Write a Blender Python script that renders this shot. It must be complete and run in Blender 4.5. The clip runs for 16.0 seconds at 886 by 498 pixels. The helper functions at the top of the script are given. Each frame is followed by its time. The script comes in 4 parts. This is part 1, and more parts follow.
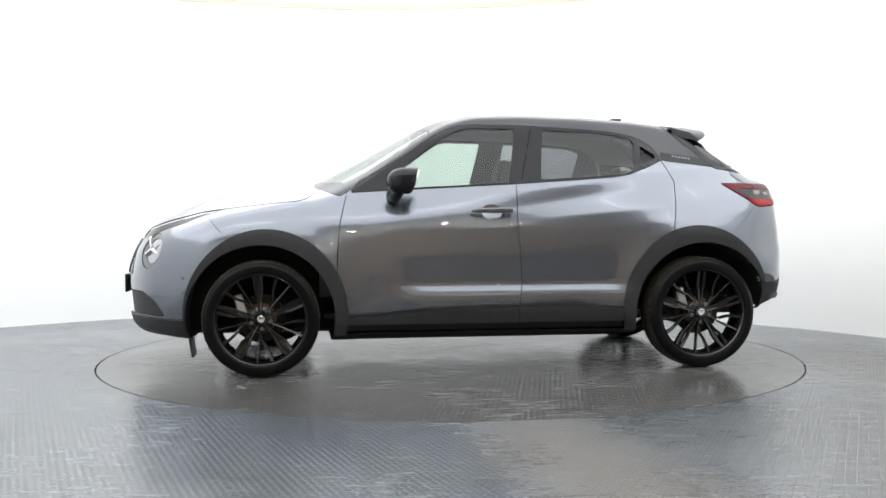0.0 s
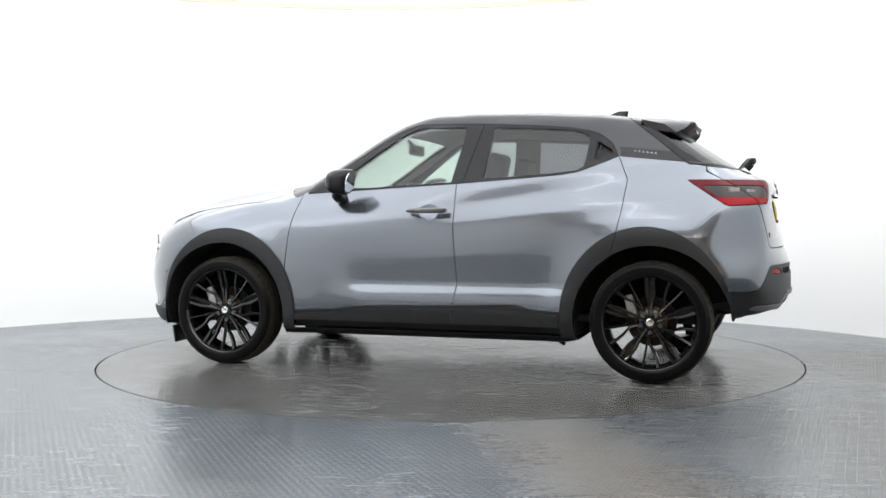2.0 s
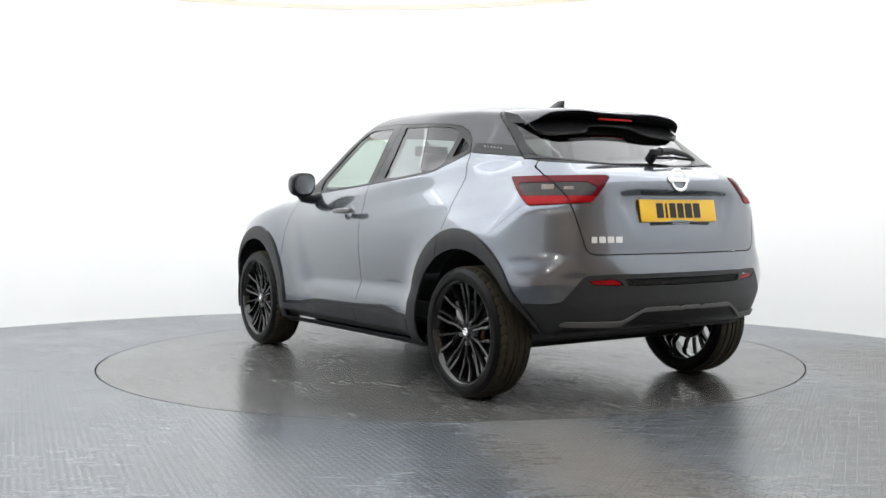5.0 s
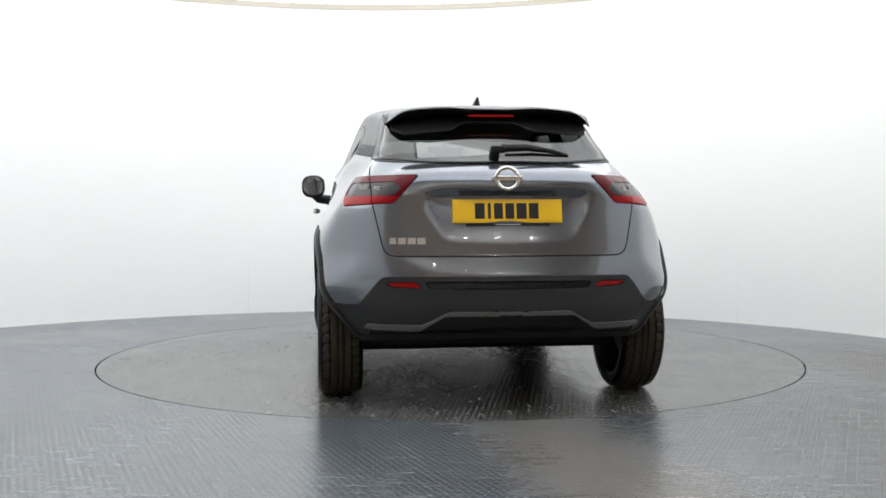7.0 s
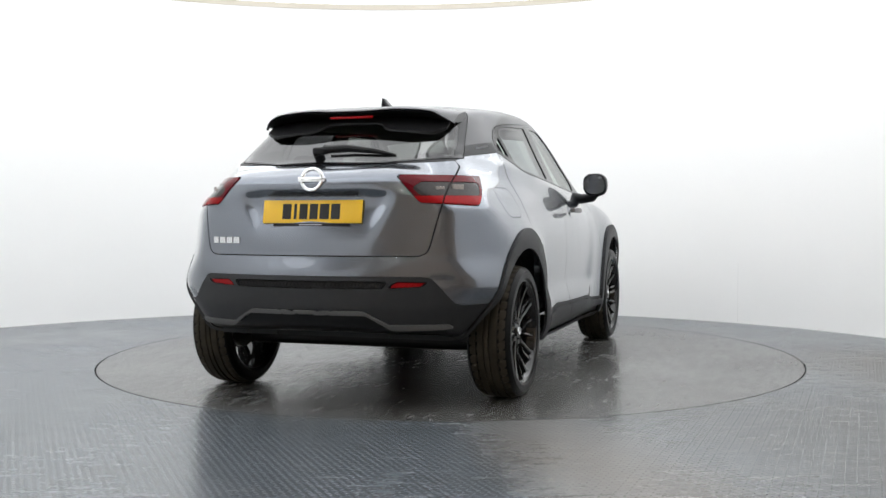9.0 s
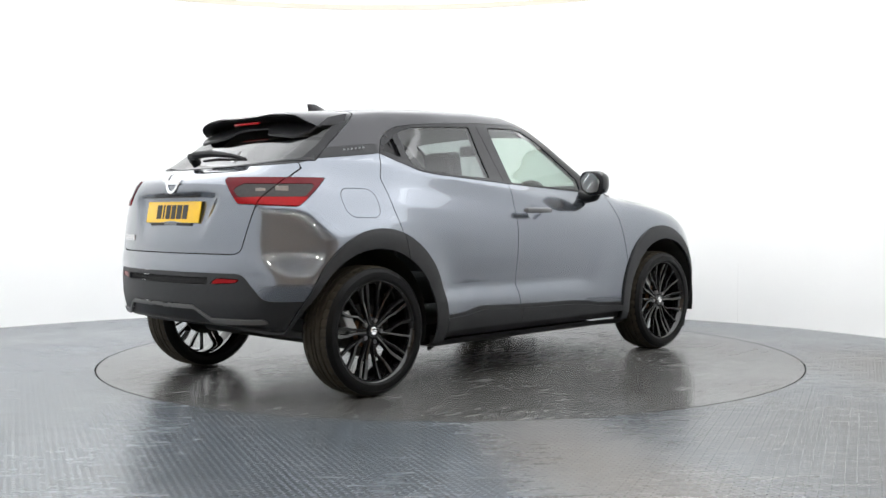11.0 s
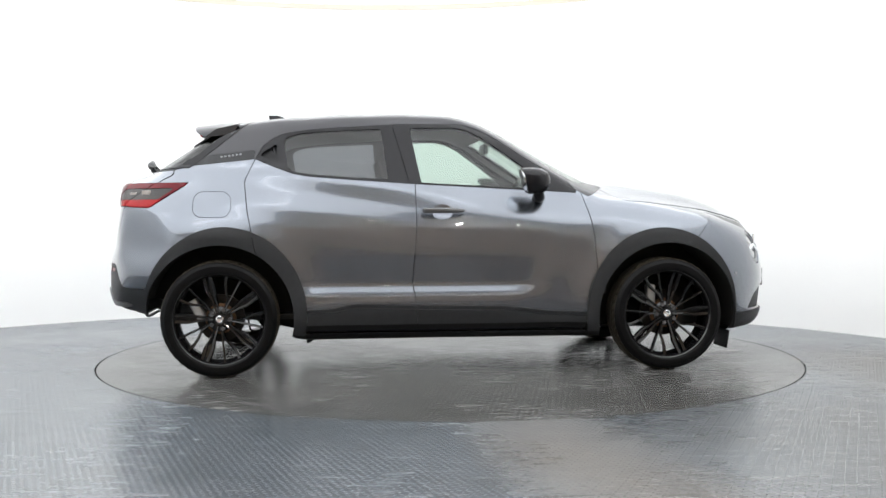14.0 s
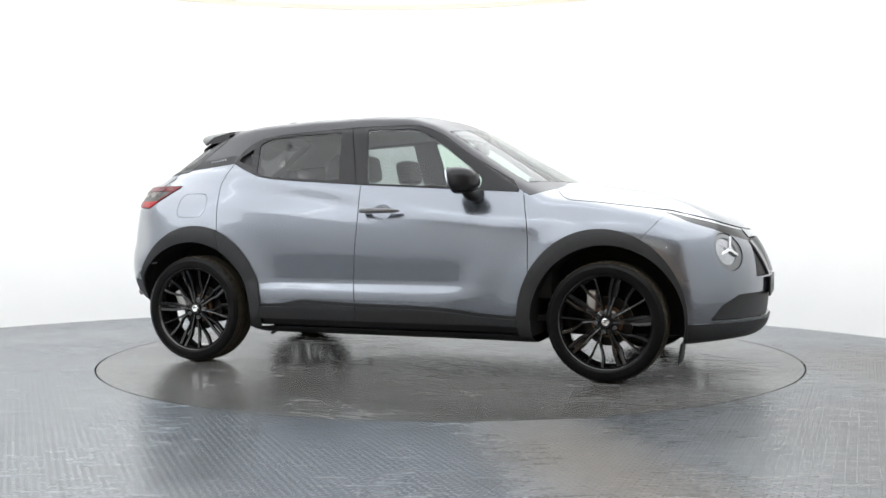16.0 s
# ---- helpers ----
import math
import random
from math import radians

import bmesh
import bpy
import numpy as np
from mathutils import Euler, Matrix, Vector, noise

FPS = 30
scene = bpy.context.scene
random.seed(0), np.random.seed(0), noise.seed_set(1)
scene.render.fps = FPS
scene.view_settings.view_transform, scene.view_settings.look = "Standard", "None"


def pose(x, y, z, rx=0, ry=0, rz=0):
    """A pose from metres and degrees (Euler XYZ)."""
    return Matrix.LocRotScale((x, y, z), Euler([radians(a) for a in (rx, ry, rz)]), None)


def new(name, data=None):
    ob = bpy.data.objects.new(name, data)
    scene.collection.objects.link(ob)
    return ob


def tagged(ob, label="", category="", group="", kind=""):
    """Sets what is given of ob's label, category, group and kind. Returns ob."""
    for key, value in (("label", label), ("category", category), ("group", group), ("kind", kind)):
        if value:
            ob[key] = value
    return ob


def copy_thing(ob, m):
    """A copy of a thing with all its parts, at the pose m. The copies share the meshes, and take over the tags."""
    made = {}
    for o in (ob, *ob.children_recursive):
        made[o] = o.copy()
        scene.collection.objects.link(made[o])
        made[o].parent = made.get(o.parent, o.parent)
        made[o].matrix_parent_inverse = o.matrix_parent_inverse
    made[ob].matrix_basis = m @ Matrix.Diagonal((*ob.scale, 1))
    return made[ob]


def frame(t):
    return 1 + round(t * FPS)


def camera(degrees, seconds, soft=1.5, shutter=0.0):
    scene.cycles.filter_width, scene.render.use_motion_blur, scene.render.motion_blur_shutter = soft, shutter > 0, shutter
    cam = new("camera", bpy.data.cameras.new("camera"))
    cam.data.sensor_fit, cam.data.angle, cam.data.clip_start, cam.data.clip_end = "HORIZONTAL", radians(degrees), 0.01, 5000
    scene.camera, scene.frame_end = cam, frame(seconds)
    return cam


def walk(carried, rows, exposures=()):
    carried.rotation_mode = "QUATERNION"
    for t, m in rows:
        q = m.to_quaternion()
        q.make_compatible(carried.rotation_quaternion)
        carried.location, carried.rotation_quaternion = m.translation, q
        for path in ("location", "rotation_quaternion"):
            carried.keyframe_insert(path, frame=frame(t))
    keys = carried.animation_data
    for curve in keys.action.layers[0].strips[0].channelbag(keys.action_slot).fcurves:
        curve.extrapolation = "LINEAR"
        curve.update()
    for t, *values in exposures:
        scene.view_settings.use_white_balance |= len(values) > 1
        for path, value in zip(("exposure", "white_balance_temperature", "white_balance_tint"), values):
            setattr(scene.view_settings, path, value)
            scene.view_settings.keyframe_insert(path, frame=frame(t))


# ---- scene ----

# ---- camera ----
cam = camera(46.6, 16.0, soft=1.5)
EYE = pose(0.0, -6.871, 0.942, 90 - 2.006, 0, 0.359) @ pose(0, 0, 0, 0, 0, -0.16)
walk(cam, [(0.0, EYE), (16.0, EYE)], exposures=[(0.0, 0.0), (3.5, 0.0), (6.0, -0.20), (7.5, -0.42), (9.0, -0.36), (10.0, -0.15), (12.5, 0.0), (16.0, 0.0)])

# the turntable's angle, in degrees, every half second: it turns clockwise at an even pace
TURN = [(0.5 * i, 188.3 - 12.987 * 0.5 * i) for i in range(33)]
AXIS_TO_CAR = Vector((-0.104, -0.006, 0.0))   # from the turntable's axis to the middle of the wheelbase, in the car's own directions
DISC_R = 2.247

# ---- light ----
world = bpy.data.worlds.new("studio_world")
scene.world = world
world.use_nodes = True
world.node_tree.nodes["Background"].inputs[0].default_value = (0.9, 0.95, 1.0, 1)
world.node_tree.nodes["Background"].inputs[1].default_value = 0.05


# ---- materials ----
def mat(name, color, rough=0.5, metal=0.0, coat=0.0, spec=0.5, var=0.0, vscale=8.0, bump=0.0, bscale=60.0, rvar=0.0, trans=0.0, ior=1.45, emit=0.0):
    m = bpy.data.materials.new(name)
    m.use_nodes = True
    nt = m.node_tree
    b = nt.nodes["Principled BSDF"]
    b.inputs["Base Color"].default_value = (*color, 1)
    b.inputs["Roughness"].default_value = rough
    b.inputs["Metallic"].default_value = metal
    b.inputs["Coat Weight"].default_value = coat
    b.inputs["Coat Roughness"].default_value = 0.03
    b.inputs["Specular IOR Level"].default_value = spec
    b.inputs["IOR"].default_value = ior
    b.inputs["Transmission Weight"].default_value = trans
    if emit:
        b.inputs["Emission Color"].default_value = (*color, 1)
        b.inputs["Emission Strength"].default_value = emit
    if var or bump or rvar:
        tc = nt.nodes.new("ShaderNodeTexCoord")
    if var or rvar:
        n = nt.nodes.new("ShaderNodeTexNoise")
        n.inputs["Scale"].default_value = vscale
        n.inputs["Detail"].default_value = 6
        nt.links.new(tc.outputs["Object"], n.inputs["Vector"])
        if var:
            mx = nt.nodes.new("ShaderNodeMix")
            mx.data_type = "RGBA"
            mx.inputs[6].default_value = (*[c * (1 - var) for c in color], 1)
            mx.inputs[7].default_value = (*[min(1, c * (1 + var)) for c in color], 1)
            nt.links.new(n.outputs["Fac"], mx.inputs[0])
            nt.links.new(mx.outputs[2], b.inputs["Base Color"])
        if rvar:
            mr = nt.nodes.new("ShaderNodeMapRange")
            mr.inputs[3].default_value = max(0, rough - rvar)
            mr.inputs[4].default_value = rough + rvar
            nt.links.new(n.outputs["Fac"], mr.inputs[0])
            nt.links.new(mr.outputs[0], b.inputs["Roughness"])
    if bump:
        n2 = nt.nodes.new("ShaderNodeTexNoise")
        n2.inputs["Scale"].default_value = bscale
        n2.inputs["Detail"].default_value = 4
        nt.links.new(tc.outputs["Object"], n2.inputs["Vector"])
        bp = nt.nodes.new("ShaderNodeBump")
        bp.inputs["Strength"].default_value = bump
        bp.inputs["Distance"].default_value = 0.002
        nt.links.new(n2.outputs["Fac"], bp.inputs["Height"])
        nt.links.new(bp.outputs["Normal"], b.inputs["Normal"])
    return m


def plate_floor(name, tint, blotch, scuffs, patches=(), scuff_mix=0.55, turn=0.0, flecks=0.66, stain=0.5):
    """Grey rubber-topped tread plate: raised bars in alternating slants, dirt, scuffs and tinted patches of duller
    shine.
    """
    m = bpy.data.materials.new(name)
    m.use_nodes = True
    nt = m.node_tree
    L = nt.links.new
    N = nt.nodes.new
    b = nt.nodes["Principled BSDF"]
    tc = N("ShaderNodeTexCoord")
    sep = N("ShaderNodeSeparateXYZ")
    L(tc.outputs["Object"], sep.inputs[0])

    def mth(op, a, c=None, v=0.0):
        n = N("ShaderNodeMath")
        n.operation = op
        L(a, n.inputs[0])
        if c is not None:
            L(c, n.inputs[1])
        else:
            n.inputs[1].default_value = v
        return n.outputs[0]

    pitch = 0.028
    laid = N("ShaderNodeMapping")                       # the sheets lie at an angle
    laid.inputs["Rotation"].default_value = (0, 0, radians(turn))
    L(tc.outputs["Object"], laid.inputs["Vector"])
    sheet = N("ShaderNodeSeparateXYZ")
    L(laid.outputs[0], sheet.inputs[0])
    u = mth("DIVIDE", sheet.outputs[0], v=pitch)
    w = mth("DIVIDE", sheet.outputs[1], v=pitch)
    cu, cw = mth("FLOOR", u), mth("FLOOR", w)
    par = mth("MODULO", mth("ABSOLUTE", mth("ADD", cu, cw)), v=2.0)
    sign = mth("SUBTRACT", mth("MULTIPLY", par, v=2.0), v=1.0)
    fu = mth("SUBTRACT", mth("FRACT", u), v=0.5)
    fw = mth("SUBTRACT", mth("FRACT", w), v=0.5)
    along = mth("ADD", fu, mth("MULTIPLY", fw, sign))
    across = mth("SUBTRACT", fu, mth("MULTIPLY", fw, sign))
    e1 = mth("POWER", mth("ABSOLUTE", mth("DIVIDE", along, v=0.62)), v=2.0)
    e2 = mth("POWER", mth("ABSOLUTE", mth("DIVIDE", across, v=0.2)), v=2.0)
    bar = mth("ADD", e1, e2)
    bars = N("ShaderNodeMapRange")
    bars.inputs[1].default_value, bars.inputs[2].default_value = 1.0, 0.35
    L(bar, bars.inputs[0])
    big = N("ShaderNodeTexNoise")
    big.inputs["Scale"].default_value = 0.9
    big.inputs["Detail"].default_value = 7
    big.inputs["Roughness"].default_value = 0.62
    L(tc.outputs["Object"], big.inputs["Vector"])
    fine = N("ShaderNodeTexNoise")
    fine.inputs["Scale"].default_value = 26
    fine.inputs["Detail"].default_value = 8
    L(tc.outputs["Object"], fine.inputs["Vector"])
    # scuffs: stretched noise, thresholded
    mp = N("ShaderNodeMapping")
    mp.inputs["Scale"].default_value = (1.2, 8.0, 1)
    mp.inputs["Rotation"].default_value = (0, 0, 0.5)
    L(tc.outputs["Object"], mp.inputs["Vector"])
    sc = N("ShaderNodeTexNoise")
    sc.inputs["Scale"].default_value = 3.2
    sc.inputs["Detail"].default_value = 3
    sc.inputs["Roughness"].default_value = 0.5
    L(mp.outputs[0], sc.inputs["Vector"])
    scr = N("ShaderNodeMapRange")
    scr.inputs[1].default_value, scr.inputs[2].default_value = scuffs, scuffs + 0.22
    L(sc.outputs["Fac"], scr.inputs[0])
    ramp = N("ShaderNodeMix")
    ramp.data_type = "RGBA"
    ramp.inputs[6].default_value = (*[c * (1 - blotch) for c in tint], 1)
    ramp.inputs[7].default_value = (*[c * (1 + blotch) for c in tint], 1)
    L(big.outputs["Fac"], ramp.inputs[0])
    m2 = N("ShaderNodeMix")
    m2.data_type = "RGBA"
    m2.blend_type = "MULTIPLY"
    m2.inputs[0].default_value = 0.5
    L(ramp.outputs[2], m2.inputs[6])
    L(fine.outputs["Color"], m2.inputs[7])
    fr = N("ShaderNodeMapRange")
    fr.inputs[3].default_value, fr.inputs[4].default_value = 0.40, 1.60
    L(fine.outputs["Fac"], fr.inputs[0])
    cmb = N("ShaderNodeCombineColor")
    for i in range(3):
        L(fr.outputs[0], cmb.inputs[i])
    L(cmb.outputs[0], m2.inputs[7])
    m3 = N("ShaderNodeMix")
    m3.data_type = "RGBA"
    m3.inputs[7].default_value = (0.42, 0.42, 0.40, 1)
    L(mth("MULTIPLY", scr.outputs[0], v=scuff_mix), m3.inputs[0])
    last = m2.outputs[2]
    dull = None
    # tinted ellipses with noisy edges, each in its own colour
    for wx, wy, rx, ry, ang, wcol in patches:
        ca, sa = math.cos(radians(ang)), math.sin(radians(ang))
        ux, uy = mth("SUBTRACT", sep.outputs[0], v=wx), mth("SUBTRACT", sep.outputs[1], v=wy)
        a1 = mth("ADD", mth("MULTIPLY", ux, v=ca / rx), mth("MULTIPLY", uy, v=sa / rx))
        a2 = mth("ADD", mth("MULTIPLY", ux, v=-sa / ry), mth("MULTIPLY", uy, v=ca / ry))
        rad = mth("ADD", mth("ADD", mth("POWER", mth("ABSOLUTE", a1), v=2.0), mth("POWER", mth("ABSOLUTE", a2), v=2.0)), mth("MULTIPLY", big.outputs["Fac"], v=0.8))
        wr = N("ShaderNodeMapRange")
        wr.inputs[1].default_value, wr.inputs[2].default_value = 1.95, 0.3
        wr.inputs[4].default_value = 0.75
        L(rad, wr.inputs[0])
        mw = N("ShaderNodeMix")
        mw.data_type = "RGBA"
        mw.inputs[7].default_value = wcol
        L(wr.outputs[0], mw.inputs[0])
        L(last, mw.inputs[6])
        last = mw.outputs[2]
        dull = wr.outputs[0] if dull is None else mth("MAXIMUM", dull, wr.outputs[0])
    # small pale flecks and dragged scuffs, and dark oily stains
    mp2 = N("ShaderNodeMapping")
    mp2.inputs["Scale"].default_value = (1.0, 3.6, 1)
    mp2.inputs["Rotation"].default_value = (0, 0, -0.35)
    L(tc.outputs["Object"], mp2.inputs["Vector"])
    fl = N("ShaderNodeTexNoise")
    fl.inputs["Scale"].default_value = 5.5
    fl.inputs["Detail"].default_value = 9
    fl.inputs["Roughness"].default_value = 0.68
    L(mp2.outputs[0], fl.inputs["Vector"])
    flr = N("ShaderNodeMapRange")
    flr.inputs[1].default_value, flr.inputs[2].default_value = flecks, flecks + 0.05
    flr.inputs[4].default_value = 0.8
    L(fl.outputs["Fac"], flr.inputs[0])
    st = N("ShaderNodeTexNoise")
    st.inputs["Scale"].default_value = 2.1
    st.inputs["Detail"].default_value = 10
    st.inputs["Roughness"].default_value = 0.7
    st.inputs["Distortion"].default_value = 0.6
    L(mp2.outputs[0], st.inputs["Vector"])
    str_ = N("ShaderNodeMapRange")
    str_.inputs[1].default_value, str_.inputs[2].default_value = 0.52, 0.66
    str_.inputs[4].default_value = stain
    L(st.outputs["Fac"], str_.inputs[0])
    ms = N("ShaderNodeMix")
    ms.data_type = "RGBA"
    ms.inputs[7].default_value = (0.018, 0.018, 0.018, 1)
    L(str_.outputs[0], ms.inputs[0])
    L(last, ms.inputs[6])
    mf = N("ShaderNodeMix")
    mf.data_type = "RGBA"
    mf.inputs[7].default_value = (0.40, 0.40, 0.38, 1)
    L(flr.outputs[0], mf.inputs[0])
    L(ms.outputs[2], mf.inputs[6])
    last = mf.outputs[2]
    L(last, m3.inputs[6])
    # bar tops are lighter: their light-and-dark shading is put into the colour
    m4 = N("ShaderNodeMix")
    m4.data_type = "RGBA"
    m4.blend_type = "ADD"
    m4.inputs[7].default_value = (0.14, 0.146, 0.152, 1)
    # dirt fills the pattern in places
    fill = N("ShaderNodeMapRange")
    fill.inputs[1].default_value, fill.inputs[2].default_value = 0.36, 0.60
    fill.inputs[3].default_value, fill.inputs[4].default_value = 0.45, 1.0
    L(big.outputs["Fac"], fill.inputs[0])
    L(mth("MULTIPLY", bars.outputs[0], fill.outputs[0]), m4.inputs[0])
    L(m3.outputs[2], m4.inputs[6])
    L(m4.outputs[2], b.inputs["Base Color"])
    rr = N("ShaderNodeMapRange")
    rr.inputs[1].default_value, rr.inputs[2].default_value = 0.3, 0.7
    rr.inputs[3].default_value, rr.inputs[4].default_value = 0.12, 0.24
    L(big.outputs["Fac"], rr.inputs[0])
    rough = mth("ADD", rr.outputs[0], mth("MULTIPLY", mth("SUBTRACT", fl.outputs["Fac"], v=0.5), v=0.30))
    rough = mth("ADD", rough, mth("MULTIPLY", mth("SUBTRACT", bars.outputs[0], v=0.6), v=-0.10))   # the bars are polished by feet
    b.inputs["Specular IOR Level"].default_value = 0.62
    if dull is not None:                                # the tinted patches are matt
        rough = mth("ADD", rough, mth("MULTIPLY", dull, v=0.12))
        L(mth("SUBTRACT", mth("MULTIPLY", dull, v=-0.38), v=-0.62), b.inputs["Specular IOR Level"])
    L(rough, b.inputs["Roughness"])
    h = mth("ADD", mth("MULTIPLY", bars.outputs[0], v=1.0), mth("MULTIPLY", fine.outputs["Fac"], v=0.35))
    bp = N("ShaderNodeBump")
    bp.inputs["Strength"].default_value = 0.35
    bp.inputs["Distance"].default_value = 0.0015
    L(h, bp.inputs["Height"])
    L(bp.outputs["Normal"], b.inputs["Normal"])
    return m


PAINT = mat("gunmetal_paint", (0.158, 0.174, 0.202), 0.22, 0.80, 1.0, var=0.03, vscale=900)
ROOF_PAINT = mat("dark_roof_paint", (0.052, 0.052, 0.056), 0.34, 0.55, 0.25, spec=0.25, var=0.1, vscale=700)
CLAD = mat("black_grained_plastic", (0.027, 0.028, 0.030), 0.48, spec=0.3, var=0.15, vscale=30, bump=0.25, bscale=900)
GLOSS_BLACK = mat("gloss_black_trim", (0.010, 0.010, 0.012), 0.16, spec=0.32, var=0.1, vscale=20)
SATIN_BLACK = mat("satin_black", (0.008, 0.008, 0.009), 0.42, spec=0.3, var=0.2, vscale=25)
RUBBER = mat("tyre_rubber", (0.0042, 0.0042, 0.0045), 0.34, spec=0.15, var=0.3, vscale=18, bump=0.3, bscale=300)
TREAD = mat("dusty_tread_rubber", (0.04, 0.034, 0.025), 0.7, spec=0.2, var=0.45, vscale=14, bump=0.4, bscale=250)
ALLOY = mat("black_gloss_alloy", (0.006, 0.006, 0.0065), 0.10, spec=0.40, coat=0.5, var=0.2, vscale=40)
STEEL = mat("brake_steel", (0.030, 0.028, 0.026), 0.4, 1.0, var=0.2, vscale=30)
RUST = mat("rusty_hub", (0.16, 0.085, 0.04), 0.7, 0.3, var=0.4, vscale=40)
CAST = mat("cast_alloy", (0.45, 0.45, 0.44), 0.4, 0.9, var=0.2, vscale=40)
BEZEL = mat("grey_lamp_bezel", (0.16, 0.165, 0.17), 0.3, 0.7, 0.6, var=0.05, vscale=60)
STEEL_DARK = mat("dark_nut_steel", (0.16, 0.16, 0.165), 0.3, 0.9)
HANDLE = mat("satin_grey_handle", (0.11, 0.11, 0.115), 0.28, 0.6, 0.6, var=0.1, vscale=60)
WELL = mat("felt_wheel_well", (0.01, 0.01, 0.01), 0.95, var=0.3, vscale=30, bump=0.4, bscale=200)
SKID = mat("dark_grey_trim", (0.10, 0.10, 0.10), 0.42, var=0.1, vscale=40, bump=0.1, bscale=700)
GRILLE = mat("black_mesh", (0.008, 0.008, 0.008), 0.5, var=0.5, vscale=60, bump=1.0, bscale=90)
CHROME = mat("chrome", (0.8, 0.81, 0.82), 0.08, 1.0)
LINING = mat("dark_cabin_cloth", (0.035, 0.036, 0.038), 0.85, var=0.2, vscale=50, bump=0.3, bscale=500)
SEAT = mat("charcoal_seat_fabric", (0.045, 0.047, 0.052), 0.8, var=0.25, vscale=90, bump=0.3, bscale=700)
HEADLINER = mat("light_headliner_cloth", (0.45, 0.45, 0.44), 0.9, var=0.05, vscale=60, bump=0.2, bscale=800)
WALL = mat("white_wall_paint", (0.90, 0.90, 0.89), 0.6, var=0.02, vscale=1.2, bump=0.05, bscale=80)
CEIL = mat("white_ceiling_paint", (0.85, 0.85, 0.85), 0.7, var=0.02, vscale=2)
DARK_CEIL = mat("brown_grey_ceiling", (0.50, 0.44, 0.39), 0.8, var=0.1, vscale=1.5)
BACKWALL = mat("brown_grey_wall", (0.70, 0.57, 0.46), 0.7, var=0.12, vscale=0.8, bump=0.1, bscale=40)
LAMP_GLOW = mat("lamp_diffuser", (0.97, 0.985, 1.0), 0.5, emit=2.35)
FILL_GLOW = mat("fill_strip", (0.97, 0.985, 1.0), 0.5, emit=6.5)
SPOT_GLOW = mat("spot_lens", (1.0, 0.93, 0.82), 0.4, emit=420.0)
PIT = mat("dark_gap", (0.01, 0.01, 0.01), 0.8, var=0.3, vscale=12)
YELLOW = mat("yellow_reflective_plate", (0.83, 0.50, 0.015), 0.35, coat=0.3, var=0.03, vscale=60)
INK = mat("black_lettering", (0.01, 0.01, 0.01), 0.4)
SILVER = mat("silver_lettering", (0.75, 0.76, 0.77), 0.22, 0.9)
GREY_INK = mat("pale_grey_decal", (0.42, 0.43, 0.45), 0.4)
# patches: a paler lane in front, a darker and a browner one right
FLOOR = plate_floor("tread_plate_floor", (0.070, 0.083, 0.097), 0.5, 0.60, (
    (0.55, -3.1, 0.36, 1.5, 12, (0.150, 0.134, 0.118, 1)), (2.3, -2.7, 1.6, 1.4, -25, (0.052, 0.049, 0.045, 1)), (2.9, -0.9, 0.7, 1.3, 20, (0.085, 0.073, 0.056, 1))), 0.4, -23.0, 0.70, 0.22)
DISC = plate_floor("tread_plate_disc", (0.066, 0.065, 0.062), 0.5, 0.60, (), 0.6, 14.0, 0.66, 0.5)
WALL_TOP_SHADE = mat("cream_shade", (0.60, 0.55, 0.47), 0.7, var=0.1, vscale=2)
TRIM = mat("pale_grey_joint", (0.76, 0.76, 0.75), 0.7, var=0.2, vscale=6)


def glass(name, tint, keep):
    """Thin tinted car glass: clear through, with a mirror-like skin."""
    m = bpy.data.materials.new(name)
    m.use_nodes = True
    nt = m.node_tree
    out = nt.nodes["Material Output"]
    tr = nt.nodes.new("ShaderNodeBsdfTransparent")
    tr.inputs[0].default_value = (*[c * keep for c in tint], 1)
    gl = nt.nodes.new("ShaderNodeBsdfGlossy")
    gl.inputs["Roughness"].default_value = 0.02
    lw = nt.nodes.new("ShaderNodeLayerWeight")
    lw.inputs[0].default_value = 0.5
    pw = nt.nodes.new("ShaderNodeMath")
    pw.operation = "POWER"
    pw.inputs[1].default_value = 4.0
    nt.links.new(lw.outputs["Facing"], pw.inputs[0])
    fz = nt.nodes.new("ShaderNodeMapRange")
    fz.inputs[3].default_value, fz.inputs[4].default_value = 0.055, 0.9
    nt.links.new(pw.outputs[0], fz.inputs[0])
    mx = nt.nodes.new("ShaderNodeMixShader")
    nt.links.new(fz.outputs[0], mx.inputs[0])
    nt.links.new(tr.outputs[0], mx.inputs[1])
    nt.links.new(gl.outputs[0], mx.inputs[2])
    nt.links.new(mx.outputs[0], out.inputs[0])
    return m


CLEAR_GLASS = glass("green_tinted_glass", (0.88, 1.0, 0.93), 0.76)
DARK_GLASS = glass("privacy_glass", (0.96, 1.0, 1.04), 0.36)
REAR_GLASS = glass("tinted_rear_glass", (1.0, 0.99, 0.98), 0.14)
RED_LENS = mat("red_lamp_lens", (0.27, 0.006, 0.008), 0.15, spec=0.14, var=0.2, vscale=60)
DARK_RED = mat("dark_red_lens", (0.10, 0.004, 0.008), 0.12, spec=0.16, var=0.2, vscale=50)
SMOKE = mat("smoked_lamp_lens", (0.036, 0.033, 0.032), 0.12, spec=0.2, var=0.3, vscale=70)
AMBER = mat("amber_lens", (0.30, 0.27, 0.25), 0.15, coat=0.5, var=0.3, vscale=80)
MIRROR = mat("mirror_glass", (0.75, 0.78, 0.8), 0.02, 1.0)
LENS = mat("headlamp_lens", (0.36, 0.37, 0.39), 0.08, 0.7, coat=1.0, var=0.4, vscale=45)


